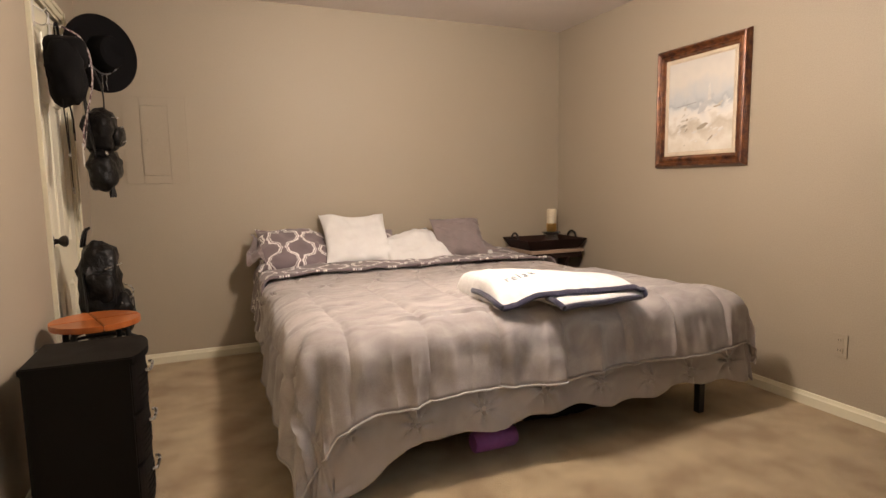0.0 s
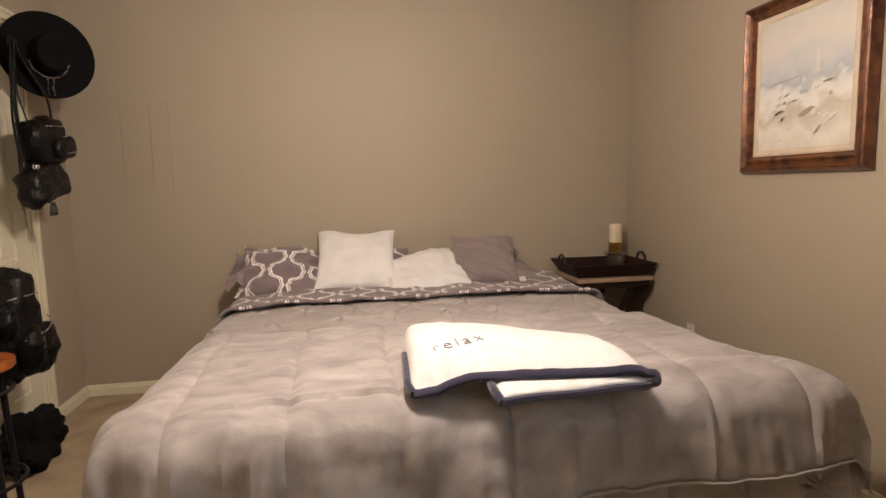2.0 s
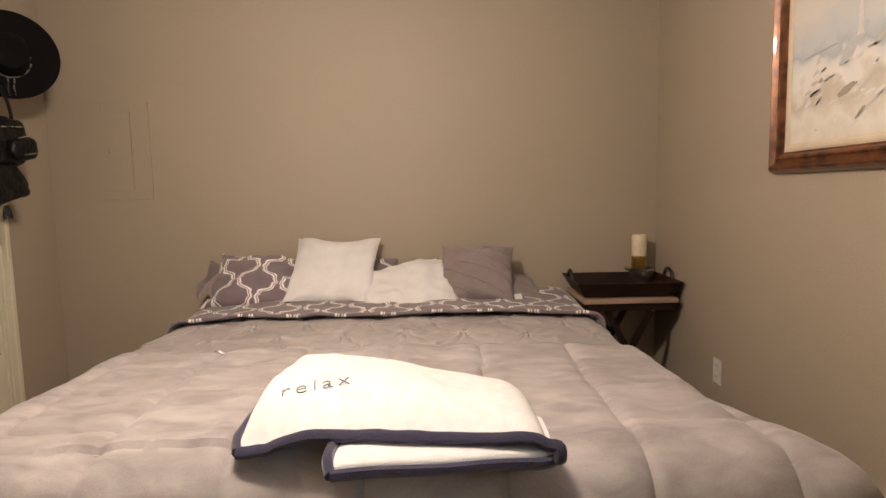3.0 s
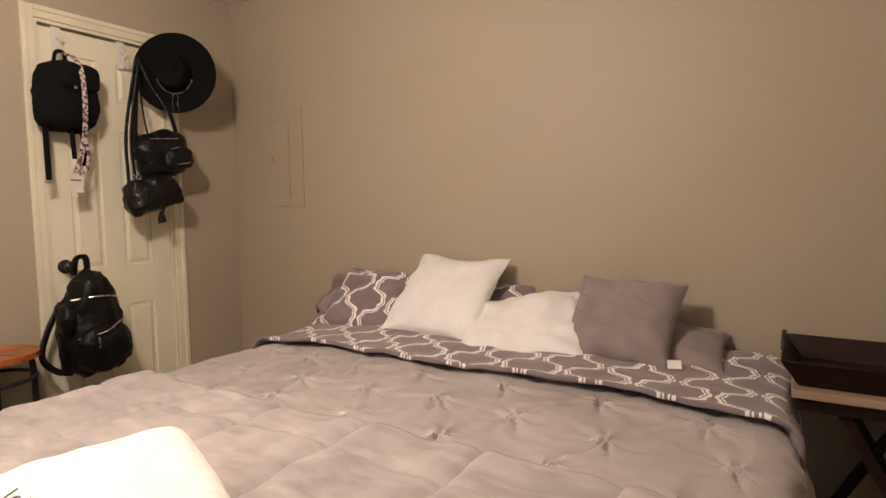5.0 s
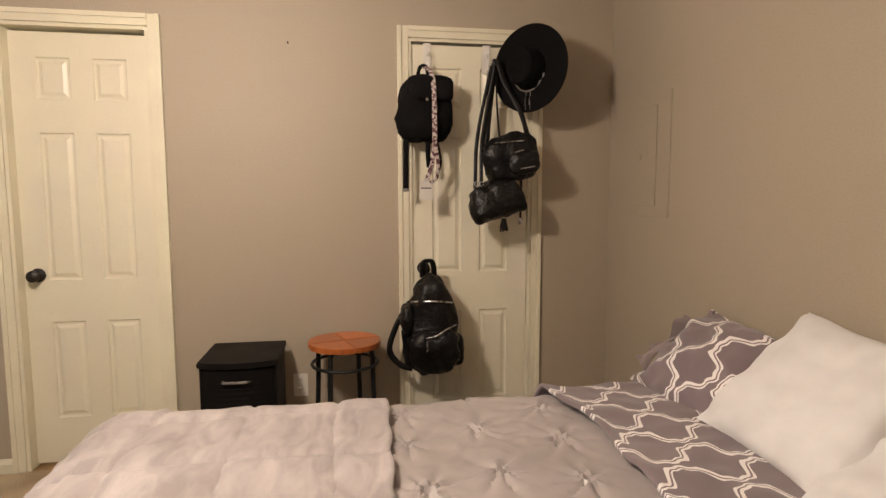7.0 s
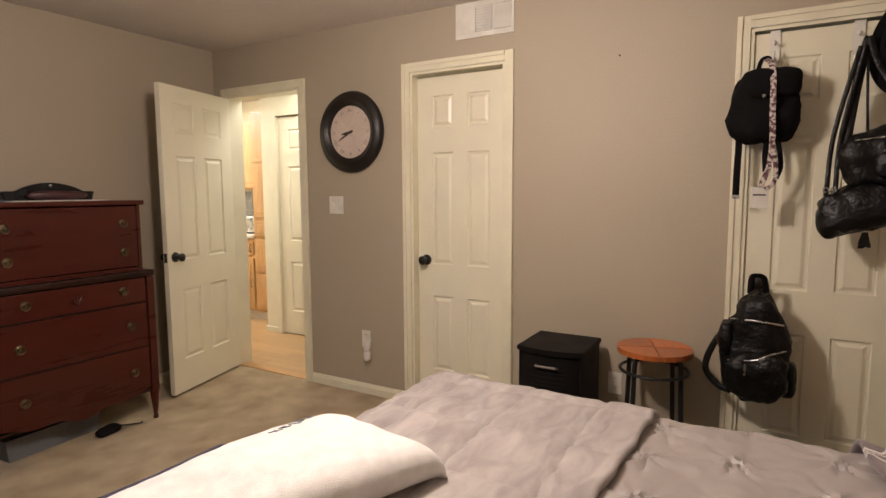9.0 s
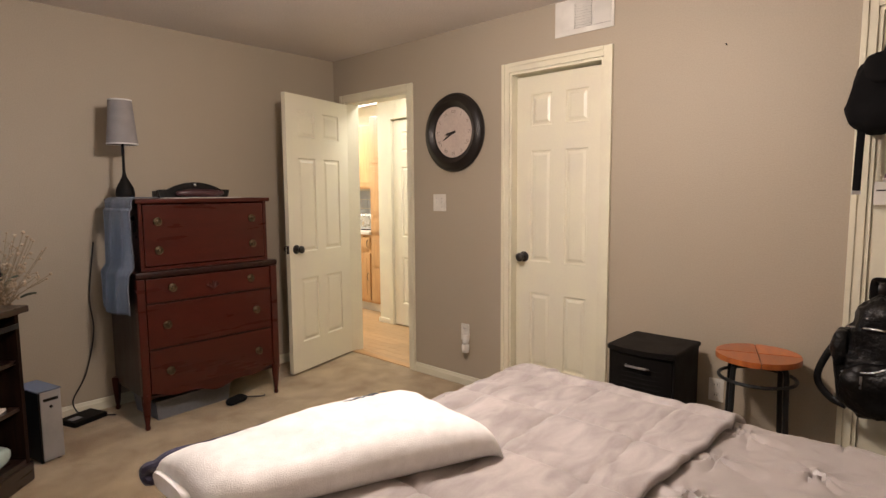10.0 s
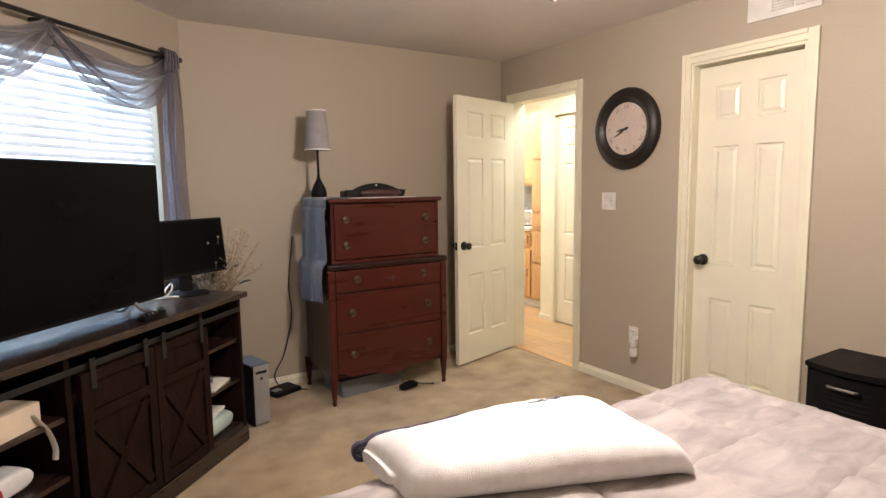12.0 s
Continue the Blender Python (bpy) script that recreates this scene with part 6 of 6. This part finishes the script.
def swag(s0, s1, belly, seed):
    """A swag of sheer cloth slung between two points of the rod."""
    def point(u, v):
        s = s0 + (s1 - s0) * u
        arch = 4 * u * (1 - u)
        drop = 0.03 + (0.05 + belly * arch) * v + 0.10 * arch * (1 - v)
        pleat = 0.020 * math.sin(v * 26 + seed + 3 * u) * (0.4 + arch)
        return Vector((s + 0.02 * math.sin(v * 9 + seed) * (1 - arch), 0.095 + 0.035 * arch * v + pleat, 2.170 - drop + 0.012 * math.sin(u * 11 + v * 8 + seed)))
    return grid_mesh(44, 40, point)


sc = thing("scarf_valance", "sheer grey scarf swagged over the curtain rod", "curtain", WINDOW_AT)
part("swag", swag(0.19, 1.0, 0.30, 0.5), M_sheer, sc, smooth=True)
part("swag", swag(0.98, 1.90, 0.34, 2.5), M_sheer, sc, smooth=True)


def tail(u, v):
    z = 2.170 - 1.70 * v
    spread = 0.045 + 0.06 * min(v * 1.5, 1)
    s = 0.225 + (u - 0.5) * 2 * spread
    if v < 0.06:
        return Vector((s, 0.08 + 0.035 * math.sin(u * 9), z - 0.02 + 0.02 * math.sin(u * 5)))
    return Vector((s, 0.085 + 0.028 * math.sin(u * 15 + v * 2) + 0.01 * math.sin(v * 9 + u * 3), z))


part("tail", grid_mesh(36, 50, tail), M_sheer, sc, smooth=True)
bm = bmesh.new()
for i in range(5):
    add_tube(bm, curve_points([(0.17 + 0.02 * i, 0.06, 2.105), (0.17 + 0.022 * i, 0.055, 2.15), (0.18 + 0.022 * i, 0.085, 2.17), (0.19 + 0.022 * i, 0.12, 2.145), (0.19 + 0.03 * i, 0.125, 2.075 - 0.012 * i)], 14), 0.014, 8, 0.6)
part("wrap", bm, M_sheer, sc, smooth=True)

# ---- beyond the doorway: hall and kitchen ----
HX = 0.045
hall = structure(mesh_object("hall_subfloor", box(-1.3, WEST, -2.6, 3.0, -0.1, -0.012), M_plank), "oak boards in the hall", "floor")
wall("wall_hall_west", 3.0 - 0.31, pose(HX, 3.0, 0, 0, 0, -90), [(3.0 - 1.24, 3.0 - 0.52, 0, 2.05)], mat=M_trim, label="cream painted hall wall with a door")
wall("wall_hall_return", 1.25, pose(HX - T, 0.425, 0, 0, 0, 180), mat=M_trim, label="cream painted kitchen return wall")
wall("wall_hall_east", SOUTH - T + 2.6, pose(WEST - T, SOUTH - T - (SOUTH - T + 2.6), 0, 0, 0, 90), mat=M_trim, label="cream painted hall wall")
wall("wall_hall_end", 1.2, pose(WEST - T, 3.0, 0, 0, 0, 180), mat=M_trim, label="cream painted wall at the end of hall")
wall("wall_kitchen_west", 3.1, pose(-0.85, 0.5, 0, 0, 0, -90), mat=M_trim, label="cream painted kitchen wall")
wall("wall_kitchen_south", 2.4, pose(-1.3, -2.6, 0), mat=M_trim, label="cream painted kitchen wall")
part("hall_door_stop", box(HX - 0.09, HX - 0.05, 0.52, 1.24, 0.0, 2.05), M_trim, hall)
panel_door("door_4", 0.71, "closed cream six-panel hall door", pose(HX - 0.012, 0.525, 0.010), None)
th = thing("door_frame_4", "cream painted casing round the hall door", "door frame", kind="structure")
for y0, y1 in ((0.465, 0.518), (1.242, 1.298)):
    part("casing", box(HX, HX + 0.014, y0, y1, 0, 2.10, 0.003), M_trim, th)
part("casing", box(HX, HX + 0.014, 0.518, 1.242, 2.052, 2.10, 0.003), M_trim, th)
bb = mesh_object("baseboard_8", box(HX - T - 0.012, HX + 0.014, 0.298, 0.462, 0, 0.05, 0.003), M_trim)
structure(bb, "white painted baseboard block at the wall end", "baseboard")

fix = thing("fluorescent_light", "lit white fluorescent ceiling light in the kitchen", "ceiling lamp", pose(-0.30, -0.75, TOP))
part("tray", box(-0.16, 0.16, -0.62, 0.62, -0.03, 0.0, 0.004), M_whiteplastic, fix)
part("diffuser", box(-0.14, 0.14, -0.60, 0.60, -0.075, -0.03, 0.012), M_tube, fix, "glowing white diffuser")

CX = -0.22


def cabinet(name, label, y0, y1, z0, z1, doors, x=CX, deep=0.55):
    th = thing(name, label, "cabinet", pose(x, 0, 0))
    part("carcass", box(-deep, -0.002, y0 + 0.001, y1 - 0.001, z0, z1), M_oak, th)
    for dy0, dy1, dz0, dz1, kind in doors:
        d = part(kind, box(0.0, 0.016, dy0, dy1, dz0, dz1, 0.003), M_oak, th)
        m = 0.05 if kind == "door" else 0.025
        part("raised_panel", box(0.0155, 0.022, dy0 + m, dy1 - m, dz0 + m, dz1 - m, 0.004), M_oak, d)
        part("handle", tube(curve_points([(0.018, dy1 - 0.025, (dz0 + dz1) / 2 - 0.04), (0.036, dy1 - 0.025, (dz0 + dz1) / 2 - 0.03), (0.036, dy1 - 0.025, (dz0 + dz1) / 2 + 0.03), (0.018, dy1 - 0.025, (dz0 + dz1) / 2 + 0.04)], 10), 0.004, 6), M_bronze, d)
    return th


cabinet("pantry_cabinet", "tall honey oak pantry cabinet with raised panels", -0.13, 0.30, 0.10, 2.16,
        [(-0.115, 0.10, 0.13, 0.50, "door"), (-0.115, 0.10, 0.53, 0.86, "door"), (-0.115, 0.10, 0.90, 1.05, "drawer_front"), (-0.115, 0.10, 1.09, 1.62, "door"), (-0.115, 0.10, 1.66, 2.13, "door"),
         (0.11, 0.29, 0.13, 0.86, "door"), (0.11, 0.29, 1.09, 2.13, "door")])
for k in range(3):
    y1 = -0.13 - 0.42 * k
    cabinet("base_cabinet", "honey oak kitchen base cabinet with a drawer", y1 - 0.42, y1, 0.10, 0.87, [(y1 - 0.405, y1 - 0.015, 0.13, 0.66, "door"), (y1 - 0.405, y1 - 0.015, 0.70, 0.84, "drawer_front")])
    cabinet("wall_cabinet", "honey oak kitchen wall cabinet", y1 - 0.42, y1, 1.38, 2.10, [(y1 - 0.405, y1 - 0.015, 1.40, 2.08, "door")], CX - 0.16, 0.31)
part("toe_kick", box(CX - 0.5, CX - 0.05, -1.39, 0.30, 0.0, 0.10), M_whiteplastic, hall, "white toe kick")
ct = mesh_object("countertop", box(CX - 0.57, CX + 0.03, -1.39, -0.132, 0.87, 0.905, 0.006), M_counter)
tagged(ct, "pale laminate kitchen countertop", "countertop")
bs = structure(mesh_object("backsplash", box(-0.845, -0.835, -1.39, -0.135, 0.906, 1.38), M_trim), "tiled backsplash behind the counter", "backsplash")
tile = None
for i in range(11):
    for j in range(4):
        if tile is None:
            tile = part("tile", box(0, 0.006, 0, 0.106, 0, 0.106, 0.001), M_tile, bs)
            ob = tile
        else:
            ob = new("tile", tile.data)
            ob.parent = bs
        ob.matrix_local = pose(-0.834, -0.25 - 0.11 * i, 0.915 + 0.113 * j)
toast = thing("toaster", "black and chrome toaster on the kitchen counter", "toaster", pose(-0.42, -0.40, 0.906, 0, 0, 20))
part("body", box(-0.08, 0.08, -0.12, 0.12, 0.01, 0.19, 0.02), M_steel, toast)
part("end_cap", box(-0.082, 0.082, 0.118, 0.135, 0.005, 0.185, 0.008), M_blackplastic, toast, "black plastic end cap")
part("end_cap", box(-0.082, 0.082, -0.135, -0.118, 0.005, 0.185, 0.008), M_blackplastic, toast, "black plastic end cap")
part("lever", box(0.03, 0.05, 0.134, 0.15, 0.12, 0.135, 0.003), M_blackplastic, toast)
part("base", box(-0.075, 0.075, -0.115, 0.115, 0.0, 0.012), M_blackplastic, toast)

# hall floor boards
pw, first = 0.083, None
k = 0
x = -1.25
while x < WEST - 0.09:
    y = -2.5 + 0.37 * (k % 3)
    while y < 1.75:
        ln = 0.9
        if first is None:
            bm = bmesh.new()
            add_box(bm, 0, pw - 0.0015, 0, ln - 0.0015, -0.012, 0.0)
            first = part("plank", bm, M_plank, hall)
            ob = first
        else:
            ob = new("plank", first.data)
            ob.parent = hall
        ob.matrix_local = pose(x, y, 0)
        y += ln
    x += pw
    k += 1
thr = mesh_object("threshold", box(WEST - 0.065, WEST + 0.0, ENTRY[0] + 0.013, ENTRY[1] - 0.013, -0.001, 0.006, 0.002), M_oak)
structure(thr, "oak threshold strip between carpet and boards", "trim")

# ---- under the bed ----
pp = thing("purple_bottle", "purple plastic bottle lying under the bed", "bottle", pose(2.73, 3.47, 0.0455))
part("body", lathe([(0, -0.11), (0.04, -0.108), (0.045, -0.10), (0.045, 0.08), (0.038, 0.10), (0, 0.105)], 20), M_purple, pp, smooth=True, at=pose(0, 0, 0, 0, 90, 0))
# black bags, added partly to deepen the shade under the bed
ub = thing("duffel_bag", "black duffel bag stored under the bed", "bag", pose(2.42, 3.74, 0.11))
part("body", soft_body(0.72, 0.36, 0.20, 3.0, 14.0, 0.015), M_canvas, ub, smooth=True)
sb = thing("storage_bag", "flat black cloth storage bag under the bed", "bag", pose(3.2, 3.85, 0.10))
part("body", soft_body(0.70, 0.60, 0.19, 3.6, 16.0, 0.015), M_canvas, sb, smooth=True)
